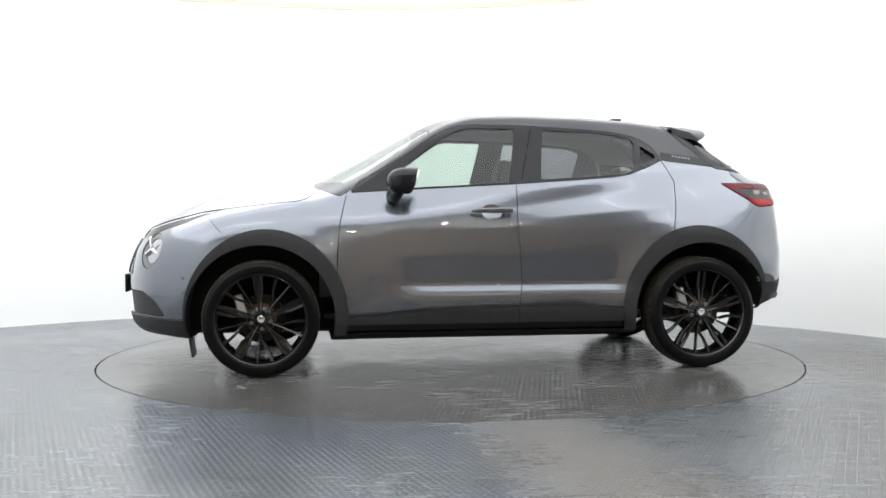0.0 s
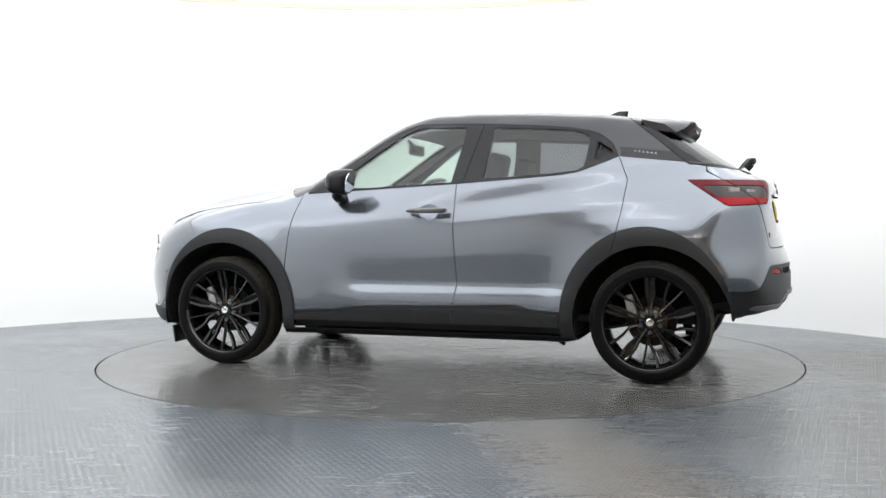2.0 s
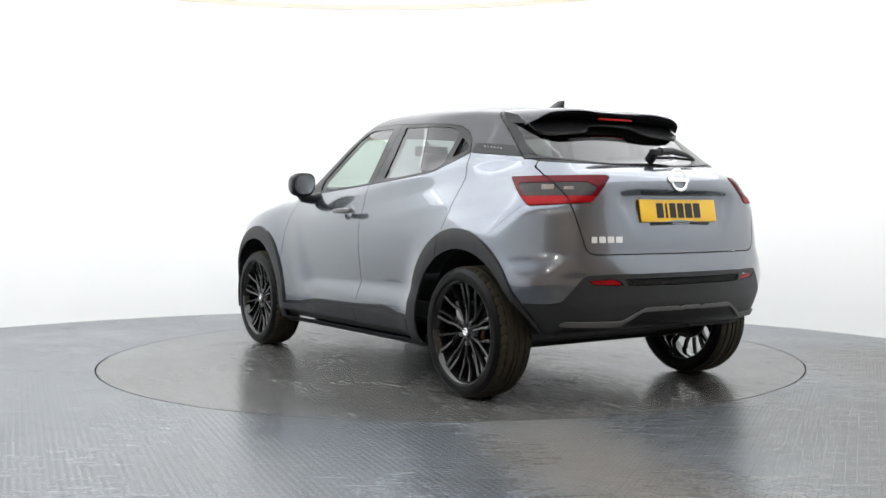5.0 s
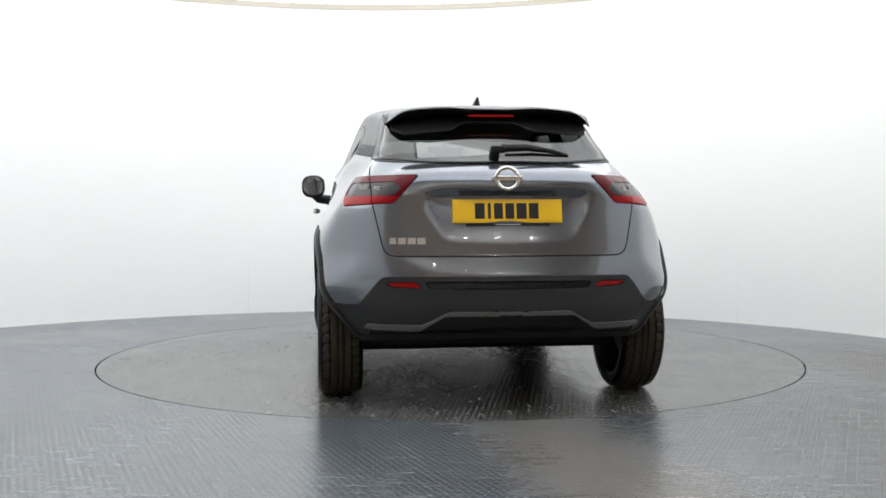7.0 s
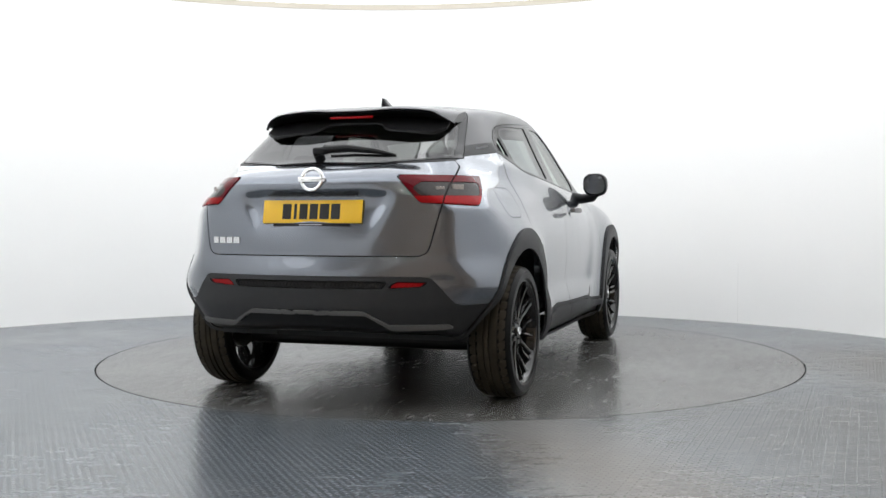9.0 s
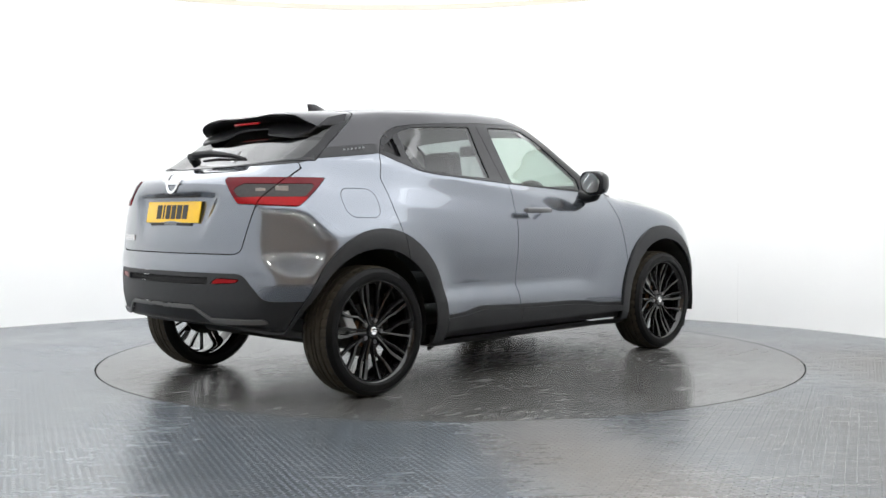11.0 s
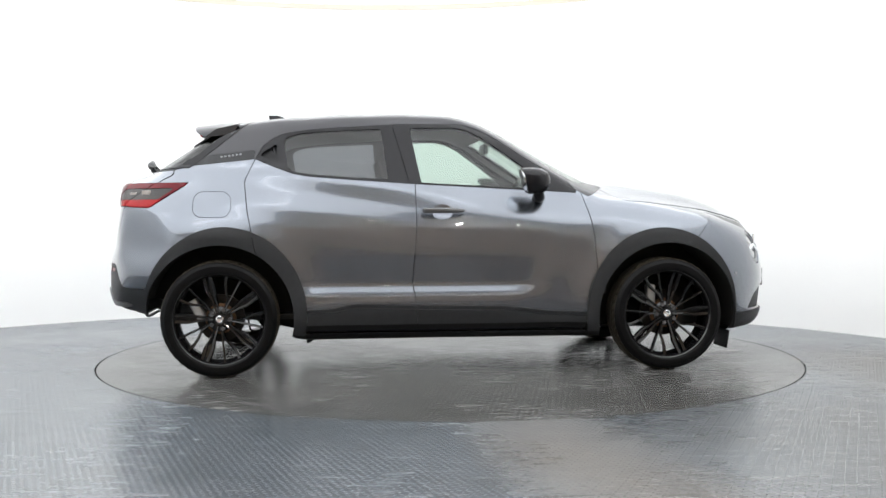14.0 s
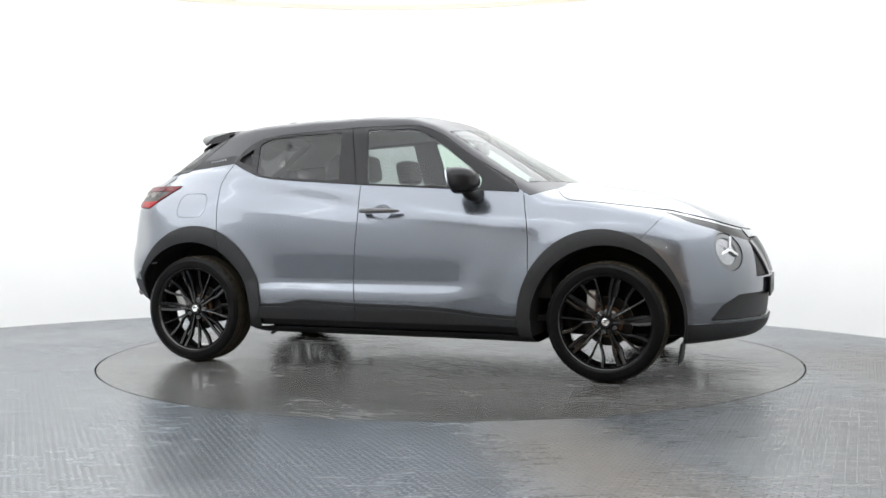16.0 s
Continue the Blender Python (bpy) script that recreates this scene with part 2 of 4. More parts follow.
# ---- mesh helpers ----
def obj(name, V, F, material, parent=None, label="", smooth=True, normals=None):
    me = bpy.data.meshes.new(name)
    me.from_pydata([tuple(v) for v in V], [], [tuple(f) for f in F])
    me.materials.append(material)
    if smooth:
        me.shade_smooth()
    if normals is not None:
        me.normals_split_custom_set_from_vertices([tuple(n) for n in normals])
    ob = new(name, me)
    if parent:
        ob.parent = parent
    if label:
        ob["label"] = label
    return ob


def part(name, bm, material, parent=None, label="", smooth=True, angle=0.6):
    me = bpy.data.meshes.new(name)
    bmesh.ops.recalc_face_normals(bm, faces=bm.faces)
    for e in bm.edges:
        if len(e.link_faces) == 2 and e.calc_face_angle(0) > angle:
            e.smooth = False
    for f in bm.faces:
        f.smooth = smooth
    bm.to_mesh(me)
    bm.free()
    me.materials.append(material)
    ob = new(name, me)
    if parent:
        ob.parent = parent
    if label:
        ob["label"] = label
    return ob


def box(bm, c, s, bevel=0.0, rot=None, seg=2):
    m = Matrix.Translation(c) @ (rot.to_4x4() if rot else Matrix()) @ Matrix.Diagonal((*s, 1))
    r = bmesh.ops.create_cube(bm, size=1.0, matrix=m)
    if bevel:
        es = list({e for v in r["verts"] for e in v.link_edges})
        bmesh.ops.bevel(bm, geom=es, offset=bevel, segments=seg, affect="EDGES", profile=0.6)
    return bm


def cyl(bm, c, axis, r1, r2, h, n=32):
    q = Vector(axis).to_track_quat("Z", "Y").to_matrix().to_4x4()
    bmesh.ops.create_cone(bm, cap_ends=True, segments=n, radius1=r1, radius2=r2, depth=h, matrix=Matrix.Translation(c) @ q)
    return bm


def revolve(bm, prof, n, axis="Y", closed=True):
    """Turn a profile of (radius, across) round the Y axis."""
    rings = []
    for i in range(n):
        a = 2 * math.pi * i / n
        rings.append([bm.verts.new((r * math.cos(a), y, r * math.sin(a))) for r, y in prof])
    k = len(prof)
    for i in range(n):
        A, B = rings[i], rings[(i + 1) % n]
        for j in range(k if closed else k - 1):
            bm.faces.new((A[j], A[(j + 1) % k], B[(j + 1) % k], B[j]))
    return bm


def loft(bm, sections, cap=True, closed=True):
    rows = [[bm.verts.new(p) for p in s] for s in sections]
    k = len(rows[0])
    for A, B in zip(rows, rows[1:]):
        for j in range(k if closed else k - 1):
            bm.faces.new((A[j], A[(j + 1) % k], B[(j + 1) % k], B[j]))
    if cap and closed:
        bm.faces.new(rows[0][::-1])
        bm.faces.new(rows[-1])
    return bm


def text_mesh(name, s, size, depth, m, material, parent, label="", shear=0.0, spacing=1.0, squeeze=1.0):
    cu = bpy.data.curves.new(name, "FONT")
    cu.body, cu.size, cu.extrude, cu.align_x, cu.align_y = s, size, depth, "CENTER", "CENTER"
    cu.shear, cu.space_character = shear, spacing
    tmp = bpy.data.objects.new("tmp", cu)
    scene.collection.objects.link(tmp)
    me = bpy.data.meshes.new_from_object(tmp.evaluated_get(bpy.context.evaluated_depsgraph_get()))
    bpy.data.objects.remove(tmp)
    me.transform(m @ Matrix.Diagonal((squeeze, 1, 1, 1)))
    me.materials.clear()
    me.materials.append(material)
    ob = new(name, me)
    ob.parent = parent
    if label:
        ob["label"] = label
    return ob


# ---- the studio ----
def studio():
    cx, cy, R, H = -0.526, -1.254, 4.276, 2.93
    # wall plan: a round backdrop, open where the camera looks in
    plan = [(cx + R * math.cos(radians(a)), cy + R * math.sin(radians(a))) for a in np.linspace(-36.0, 251.0, 162)]
    T = 0.12
    V, F = [], []
    n = len(plan)
    for i, (x, y) in enumerate(plan):
        nx, ny = Vector((x - cx, y - cy)).normalized()
        V += [(x, y, 0), (x, y, H), (x + nx * T, y + ny * T, H), (x + nx * T, y + ny * T, 0)]
    for i in range(n - 1):
        for j in range(4):
            F.append((4 * i + j, 4 * i + (j + 1) % 4, 4 * i + 4 + (j + 1) % 4, 4 * i + 4 + j))
    F += [(0, 3, 2, 1), (4 * n - 4, 4 * n - 3, 4 * n - 2, 4 * n - 1)]
    w = obj("wall_curved", V, F, WALL, smooth=False)
    w.data.polygons.foreach_set("use_smooth", [True] * len(w.data.polygons))
    w.data.set_sharp_from_angle(angle=0.5)
    tagged(w, "smooth white curved studio backdrop wall", "wall", kind="structure")
    # a dirty joint along the foot of the wall, and two faint upright joints between its sheets
    bm = bmesh.new()
    loft(bm, [[(cx + r * math.cos(a), cy + r * math.sin(a), z) for r, z in ((R - 0.001, 0.0005), (R - 0.003, 0.0005), (R - 0.003, 0.005), (R - 0.001, 0.006))] for a in np.radians(np.linspace(-35.8, 250.8, 160))])
    tagged(part("trim_wall_foot", bm, TRIM), "thin grey dirty joint along the foot of the wall", "trim", kind="structure")
    # added cream strip: the shade at the wall's top, put into its colour
    bm = bmesh.new()
    loft(bm, [[(cx + r * math.cos(a), cy + r * math.sin(a), z) for r, z in ((R - 0.001, H - 0.05), (R - 0.006, H - 0.05), (R - 0.008, H - 0.012), (R - 0.008, H - 0.002), (R - 0.001, H - 0.002))] for a in np.radians(np.linspace(-35.8, 250.8, 160))])
    tagged(part("trim_top_shade", bm, WALL_TOP_SHADE), "narrow cream strip for the shade along the top of the curved wall", "trim", kind="structure")
    for k, a in enumerate((108.7, 46.1)):
        bm = bmesh.new()
        c, sn = math.cos(radians(a)), math.sin(radians(a))
        box(bm, (cx + (R - 0.0012) * c, cy + (R - 0.0012) * sn, 0.26), (0.002, 0.003, 0.49), 0, Euler((0, 0, radians(a))).to_matrix())
        tagged(part("trim_joint_%d" % (k + 1), bm, TRIM, smooth=False), "faint upright joint between two wall sheets", "trim", kind="structure")
    bm = bmesh.new()
    box(bm, (cx, -8.4, 1.7), (2 * R + 1.66, 0.2, 3.4))
    tagged(part("wall_back", bm, BACKWALL, smooth=False), "plain brown-grey wall behind the camera", "wall", kind="structure")
    # a low dark ceiling behind the turntable bay, outer walls close the place
    bm = bmesh.new()
    box(bm, (cx, -7.62, 3.46), (2 * R + 2.4, 6.56, 0.12))
    tagged(part("ceiling", bm, DARK_CEIL, smooth=False), "unlit brown-grey ceiling behind the turntable bay", "ceiling", kind="structure")
    # a stretched light ceiling sits on top of the curved wall
    root = new("ceiling_light")
    outline = [(x, y) for x, y in plan if y > -4.3]

    def slab(name, pts, z0, z1, material, label):
        k = len(pts)
        V = [(x, y, z0) for x, y in pts] + [(x, y, z1) for x, y in pts]
        F = [tuple(range(k - 1, -1, -1)), tuple(range(k, 2 * k))] + [(i, (i + 1) % k, k + (i + 1) % k, k + i) for i in range(k)]
        obj(name, V, F, material, root, label, smooth=False)
    slab("diffuser", outline, H + 0.002, H + 0.03, LAMP_GLOW, "glowing stretched white diffuser")
    slab("housing", outline, H + 0.05, H + 0.16, CEIL, "white housing")
    tagged(root, "large white stretched light ceiling over the turntable, evenly glowing", "ceiling light")
    for k, sx in enumerate((1, -1)):
        bm = bmesh.new()
        box(bm, (cx + sx * (R + 0.9), -2.6, 1.7), (0.12, 16.4, 3.4))
        tagged(part("wall_side_%d" % (k + 1), bm, BACKWALL, smooth=False), "plain brown-grey side wall outside the backdrop", "wall", kind="structure")
    bm = bmesh.new()
    box(bm, (cx, -4.40, 3.25), (2 * R, 0.12, 0.64))
    tagged(part("wall_drop", bm, DARK_CEIL, smooth=False), "brown-grey drop between the two ceilings", "wall", kind="structure")
    # floor: one sheet with a round hole for the turntable
    V, F = [], []
    n, R1 = 192, DISC_R + 0.010
    for i in range(n):
        a = 2 * math.pi * i / n
        c, s = math.cos(a), math.sin(a)
        V += [(R1 * c, R1 * s, -0.05), (R1 * c, R1 * s, -0.003), ((R1 + 0.0006) * c, (R1 + 0.0006) * s, 0.0)]
        k = min(9.0 / max(abs(c), 1e-6), 9.0 / max(abs(s), 1e-6), 1e9)
        V.append((k * c, k * s - 1.0, 0.0))
    for i in range(n):
        a, b = 4 * i, 4 * ((i + 1) % n)
        for j in range(3):
            F.append((a + j, a + j + 1, b + j + 1, b + j))
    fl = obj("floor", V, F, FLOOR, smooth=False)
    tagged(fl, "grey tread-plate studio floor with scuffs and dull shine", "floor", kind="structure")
    bm = bmesh.new()
    bmesh.ops.create_circle(bm, cap_ends=True, radius=DISC_R + 0.1, segments=96, matrix=Matrix.Translation((0, 0, -0.045)))
    tagged(part("turntable_pit", bm, PIT, smooth=False), "dark shallow pit under the turntable", "floor", kind="structure")


def turntable():
    V, F = [(0, 0, 0)], []
    n = 192
    prof = [(1.1, 0.0), (DISC_R - 0.0008, 0.0), (DISC_R, -0.0008), (DISC_R, -0.04)]
    for i in range(n):
        a = 2 * math.pi * i / n
        V += [(r * math.cos(a), r * math.sin(a), z) for r, z in prof]
    for i in range(n):
        a, b = 1 + 4 * i, 1 + 4 * ((i + 1) % n)
        F.append((0, a, b))
        for j in range(3):
            F.append((a + j, a + j + 1, b + j + 1, b + j))
    disc = obj("turntable", V, F, DISC, smooth=False)
    bm = bmesh.new()
    r0, r1 = DISC_R + 0.0002, DISC_R + 0.0035
    n = 192
    rows = [[(r * math.cos(2 * math.pi * i / n), r * math.sin(2 * math.pi * i / n), z) for i in range(n)] for r, z in ((r0, -0.03), (r0, -0.004), (r1, -0.004), (r1, -0.03))]
    loft(bm, rows, cap=False)
    part("edge_seal", bm, PIT, disc, "black rubber edge seal", smooth=False)
    return tagged(disc, "round grey tread-plate turntable with pale scuffs, flush with the floor", "turntable")


def spot_light(m):
    root = new("spotlight")
    root.matrix_basis = m
    bm = bmesh.new()
    cyl(bm, (0, 0, 0.09), (0, 0, 1), 0.055, 0.045, 0.16, 24)
    part("housing", bm, SATIN_BLACK, root)
    bm = bmesh.new()
    cyl(bm, (0, 0, 0.005), (0, 0, 1), 0.045, 0.045, 0.012, 24)
    part("lens", bm, SPOT_GLOW, root, "bright warm lens")
    return tagged(root, "small black ceiling spotlight with a bright lens", "spotlight", group="spotlights")


# a fill light, added out of view to brighten the car and bay
def fill_light(m):
    root = new("fill_batten")
    root.matrix_basis = m
    bm = bmesh.new()
    box(bm, (0, 0, 0.045), (1.34, 0.12, 0.036), 0.008)
    part("housing", bm, CEIL, root)
    bm = bmesh.new()
    box(bm, (0, 0, 0.012), (1.28, 0.088, 0.024), 0.008)
    part("diffuser", bm, FILL_GLOW, root, "bright white strip of the added fill light")
    return tagged(root, "slim white fill light added under the ceiling, out of view", "batten light", group="batten lights")


studio()
disc = turntable()
# three rows of added fill lights, all above the camera's view
batten = fill_light(pose(-3.2, -2.7, 2.85))
for x, y in ((-1.45, -2.7), (0.35, -2.7), (2.1, -2.7), (-3.2, -1.0), (-1.45, -1.0), (0.35, -1.0), (2.1, -1.0), (-3.0, 0.8), (-1.45, 0.8), (0.35, 0.8), (1.9, 0.8)):
    copy_thing(batten, pose(x, y, 2.85))
spot = spot_light(pose(-1.6, -4.6, 3.24, 32))
for x, y in ((-0.75, -4.7), (0.1, -4.7), (0.9, -4.75), (1.7, -4.7), (2.5, -4.7), (-2.5, -6.2), (-1.5, -6.4), (-0.6, -6.5), (0.6, -6.5), (1.5, -6.4), (2.4, -6.3)):
    copy_thing(spot, pose(x, y, 3.24, 32 if y > -5 else 0))


# ---- the car's skin: one smooth surface, then cut into panels ----
def table(pts, soft=0.02):
    """A softened line through (position, value) pairs."""
    xs = np.arange(-2.6, 2.6, 0.005)
    ys = np.interp(xs, [p[0] for p in pts], [p[1] for p in pts])
    k = np.exp(-0.5 * (np.arange(-60, 61) * 0.005 / soft) ** 2)
    pad = np.concatenate([np.full(60, ys[0]), ys, np.full(60, ys[-1])])
    ys = np.convolve(pad, k / k.sum(), "valid")
    return lambda x: np.interp(x, xs, ys)


TOP = table([(-2.2, 1.06), (-2.0, 1.13), (-1.92, 1.158), (-1.78, 1.19), (-1.38, 1.455), (-1.28, 1.508), (-1.0, 1.543), (-0.63, 1.568), (-0.25, 1.577), (0.04, 1.568),
             (0.22, 1.530), (0.38, 1.460), (0.70, 1.278), (0.95, 1.145), (1.02, 1.124), (1.10, 1.112), (1.32, 1.081), (1.55, 1.041), (1.77, 0.984), (1.93, 0.93), (2.05, 0.85), (2.15, 0.74)], 0.03)
CROWN = table([(-1.9, 0.03), (-1.7, 0.07), (-1.4, 0.06), (-1.0, 0.05), (0.1, 0.05), (0.4, 0.09), (0.8, 0.10), (1.05, 0.06), (1.25, 0.06), (1.6, 0.065), (1.9, 0.10), (2.0, 0.11)], 0.08)
RIDGE = table([(0.95, 0.0), (1.10, 0.028), (1.65, 0.035), (1.90, 0.012), (2.05, 0.0)], 0.05)   # the bonnet's raised sides
REAR = table([(0.15, -1.80), (0.30, -1.96), (0.38, -2.04), (0.50, -2.06), (0.60, -2.058), (0.66, -2.048), (0.75, -2.014), (0.80, -2.01), (0.98, -1.985), (1.02, -1.985), (1.11, -1.965), (1.17, -1.90), (1.3, -1.7)], 0.012)
FRONT = table([(0.15, 2.02), (0.22, 2.14), (0.40, 2.15), (0.55, 2.165), (0.75, 2.14), (0.9, 2.08), (1.1, 1.95)], 0.03)
CORNER = table([(0.3, 1.565), (0.40, 1.615), (0.47, 1.655), (0.53, 1.69), (0.6, 1.72), (0.74, 1.66), (0.98, 1.636), (1.12, 1.51), (1.2, 1.44), (1.4, 1.30)], 0.03)
FLOOR_Z = table([(-2.05, 0.40), (-1.9, 0.365), (-1.65, 0.335), (-1.3, 0.30), (-0.98, 0.24), (-0.85, 0.20), (1.6, 0.20), (2.1, 0.22)], 0.04)
# the shoulder crease rises to the rear; half widths under it go by height, above it by height over the crease
CREASE = table([(-2.2, 1.226), (-1.15, 1.095), (-0.03, 0.955), (0.6, 0.876), (0.85, 0.862), (1.1, 0.893), (1.4, 0.900), (1.7, 0.86), (2.1, 0.78)], 0.08)
LOW_Z = table([(0.16, 0.77), (0.24, 0.83), (0.30, 0.858), (0.36, 0.872), (0.44, 0.873), (0.462, 0.871), (0.525, 0.845), (0.60, 0.850), (0.70, 0.858), (0.85, 0.865), (1.2, 0.868)], 0.007)
SMOOTH_Z = table([(0.16, 0.77), (0.24, 0.83), (0.30, 0.855), (0.40, 0.864), (0.6, 0.868), (0.85, 0.868), (1.2, 0.868)], 0.02)
HIGH = table([(-0.28, 0.0), (-0.20, -0.004), (-0.10, -0.021), (-0.03, -0.043), (0.0, -0.053), (0.02, -0.058), (0.10, -0.073), (0.13, -0.088), (0.165, -0.108), (0.30, -0.172), (0.45, -0.237), (0.6, -0.32)], 0.010)
HIGH_FRONT = table([(-0.28, 0.0), (-0.20, -0.002), (-0.10, -0.010), (0.0, -0.028), (0.06, -0.050), (0.10, -0.072), (0.165, -0.115), (0.30, -0.175), (0.45, -0.238), (0.6, -0.32)], 0.030)
PLAN = table([(-2.2, 0.90), (-1.9, 0.945), (-1.6, 0.985), (-1.3, 1.0), (-0.6, 0.998), (0.4, 0.998), (1.3, 1.0), (1.6, 0.985), (1.85, 0.93), (2.2, 0.78)], 0.1)
TUCK = table([(-2.2, 0.18), (-1.9, 0.155), (-1.51, 0.125), (-1.14, 0.048), (-0.7, 0.01), (-0.3, 0.0), (0.8, 0.0), (1.6, 0.02), (2.2, 0.05)], 0.08)
HUB_X, HUB_Z = 1.318, 0.335


def skin(P):
    """Signed value of the body's outer surface: below zero inside."""
    x, y, z = P[:, 0], np.abs(P[:, 1]), P[:, 2]
    zr = z - CREASE(x)
    # the doors are scooped out over a ledge that fades towards both wheels
    fade = 1 / (1 + np.exp((x - 0.50 - 0.45 * (z - 0.5)) / 0.035)) / (1 + np.exp((-0.86 - x) / 0.04))
    aft = 1 / (1 + np.exp((x + 0.05) / 0.14))
    ys = (SMOOTH_Z(z) * (1 - fade) + LOW_Z(z) * fade) * PLAN(x) + HIGH(zr) * aft + HIGH_FRONT(zr) * (1 - aft)
    ys = ys - TUCK(x) * (np.clip(z - 0.80, 0, 0.43) / 0.32) ** 1.5
    ys = ys - 0.035 * np.clip((z - 1.22) / 0.24, 0, 1) / (1 + np.exp((x + 1.0) / 0.09))
    for hx in (HUB_X, -HUB_X):
        r = np.hypot(x - hx, z - HUB_Z)
        ys = ys + 0.022 * np.exp(-((r - 0.47) / 0.11) ** 2) * (z > 0.1)
    f1 = (y - ys) * 0.93
    zt = TOP(x) - CROWN(x) * (y / 0.62) ** 2.2 + RIDGE(x) * np.exp(-((y - 0.42) / 0.14) ** 2)
    sl = (TOP(x + 0.03) - TOP(x - 0.03)) / 0.06
    f2 = (z - zt) / np.sqrt(1 + sl ** 2)
    # plate recess in the tailgate: sharp under its brow, fading out below
    brow = 1.042 - 0.10 * np.clip(y - 0.27, 0, 1)
    low = np.clip((z - 0.76) / 0.26, 0, 1)
    dip = 1 / (1 + np.exp((z - brow) / 0.008)) * low * low * (3 - 2 * low) / (1 + np.exp((y - 0.385 + 0.42 * (1.04 - z)) / 0.016))
    f3 = (REAR(z) + 0.03 * dip + (0.075 + 0.035 / (1 + np.exp((z - 0.68) / 0.03))) * (y / 0.575) ** 2.2 - x) * 0.93
    f4 = (x - FRONT(z) + 0.16 * (y / 0.6) ** 2.4) * 0.9
    f5 = FLOOR_Z(x) - z
    f6 = -0.588 * x + 0.809 * y - CORNER(z)          # flat rear corner between quarter panel and tailgate
    k = 0.018 + 0.034 / (1 + np.exp((1.62 - x) / 0.07)) / (1 + np.exp((z - 0.90) / 0.05))   # the nose is rounder than the rest
    F = np.stack([f1, f2, f3, f4, f5, f6])
    m = F.max(0)
    return m + k * np.log(np.exp((F - m) / k).sum(0))


def grad(P):
    g = np.empty_like(P)
    for i in range(3):
        d = np.zeros(3)
        d[i] = 0.0015
        g[:, i] = skin(P + d) - skin(P - d)
    return g / np.linalg.norm(g, axis=1)[:, None]


def cast(O, D, far=2.2):
    lo, hi = np.zeros(len(O)), np.full(len(O), far)
    for _ in range(34):
        mid = (lo + hi) / 2
        out = skin(O + D * mid[:, None]) > 0
        hi = np.where(out, mid, hi)
        lo = np.where(out, lo, mid)
    return O + D * ((lo + hi) / 2)[:, None]


def make_skin():
    na = 150
    al = np.radians(np.linspace(-90, 90, na))
    O, D = [], []
    zc = 0.80
    for b in np.radians(np.linspace(89.98, 1.5, 71)):          # rear fan
        for a in al:
            O.append((-1.25, 0, zc))
            D.append((-math.sin(b), math.cos(b) * math.cos(a), math.cos(b) * math.sin(a)))
    for x in np.arange(-1.25, 1.501, 0.0135):
        for a in al:
            O.append((x, 0, zc - 0.12 * max(0, x - 0.6)))
            D.append((0, math.cos(a), math.sin(a)))
    for b in np.radians(np.linspace(1.5, 89.98, 57)):          # front fan
        for a in al:
            O.append((1.5, 0, zc - 0.108))
            D.append((math.sin(b), math.cos(b) * math.cos(a), math.cos(b) * math.sin(a)))
    V = cast(np.array(O), np.array(D))
    V[:, 1] = np.where(V[:, 1] < 1e-4, 0, V[:, 1])
    nr = len(V) // na
    i = np.arange(nr * na).reshape(nr, na)
    a, b, c, d = i[:-1, :-1].ravel(), i[1:, :-1].ravel(), i[1:, 1:].ravel(), i[:-1, 1:].ravel()
    T = np.concatenate([np.stack([a, b, c], 1), np.stack([a, c, d], 1)])
    N = grad(V)
    N[V[:, 1] == 0, 1] = 0
    return V, N, T


def split(S, d):
    """Cut a surface along d = 0: the piece where d < 0 and the rest."""
    V, N, T = S
    inn = d < 0
    c = inn[T].sum(1)
    A, B = T[c == 3], T[c == 0]
    nv, newV, newN, ta, tb = len(V), [V], [N], [A], [B]
    for cnt in (1, 2):
        M = T[c == cnt]
        if not len(M):
            continue
        lone = inn[M] if cnt == 1 else ~inn[M]
        k = lone.argmax(1)
        r = np.arange(len(M))
        p, q, s = M[r, k], M[r, (k + 1) % 3], M[r, (k + 2) % 3]

        def cutp(u, w):
            t = (d[u] / (d[u] - d[w]))[:, None]
            n = N[u] * (1 - t) + N[w] * t
            return V[u] * (1 - t) + V[w] * t, n / np.linalg.norm(n, axis=1)[:, None]
        v1, n1 = cutp(p, q)
        v2, n2 = cutp(p, s)
        i1 = nv + np.arange(len(M))
        i2 = i1 + len(M)
        nv += 2 * len(M)
        newV += [v1, v2]
        newN += [n1, n2]
        tip = np.stack([p, i1, i2], 1)
        rest = np.concatenate([np.stack([i1, q, s], 1), np.stack([i1, s, i2], 1)])
        (ta if cnt == 1 else tb).append(tip)
        (tb if cnt == 1 else ta).append(rest)
    V, N = np.concatenate(newV), np.concatenate(newN)

    def sub(T):
        T = np.concatenate(T)
        u, inv = np.unique(T.ravel(), return_inverse=True)
        return V[u], N[u], inv.reshape(-1, 3)
    return sub(ta), sub(tb)


def poly(u, w, pts):
    """Signed distance to a closed outline in two of the coordinates, below zero inside."""
    P = np.array(pts, float)
    Q = np.roll(P, -1, 0)
    best = np.full(len(u), 1e9)
    inside = np.zeros(len(u), bool)
    for (x1, y1), (x2, y2) in zip(P, Q):
        ex, ey = x2 - x1, y2 - y1
        t = np.clip(((u - x1) * ex + (w - y1) * ey) / (ex * ex + ey * ey + 1e-12), 0, 1)
        best = np.minimum(best, np.hypot(u - x1 - t * ex, w - y1 - t * ey))
        if y1 != y2:
            inside ^= ((y1 > w) != (y2 > w)) & (u < ex * (w - y1) / ey + x1)
    return np.where(inside, -best, best)


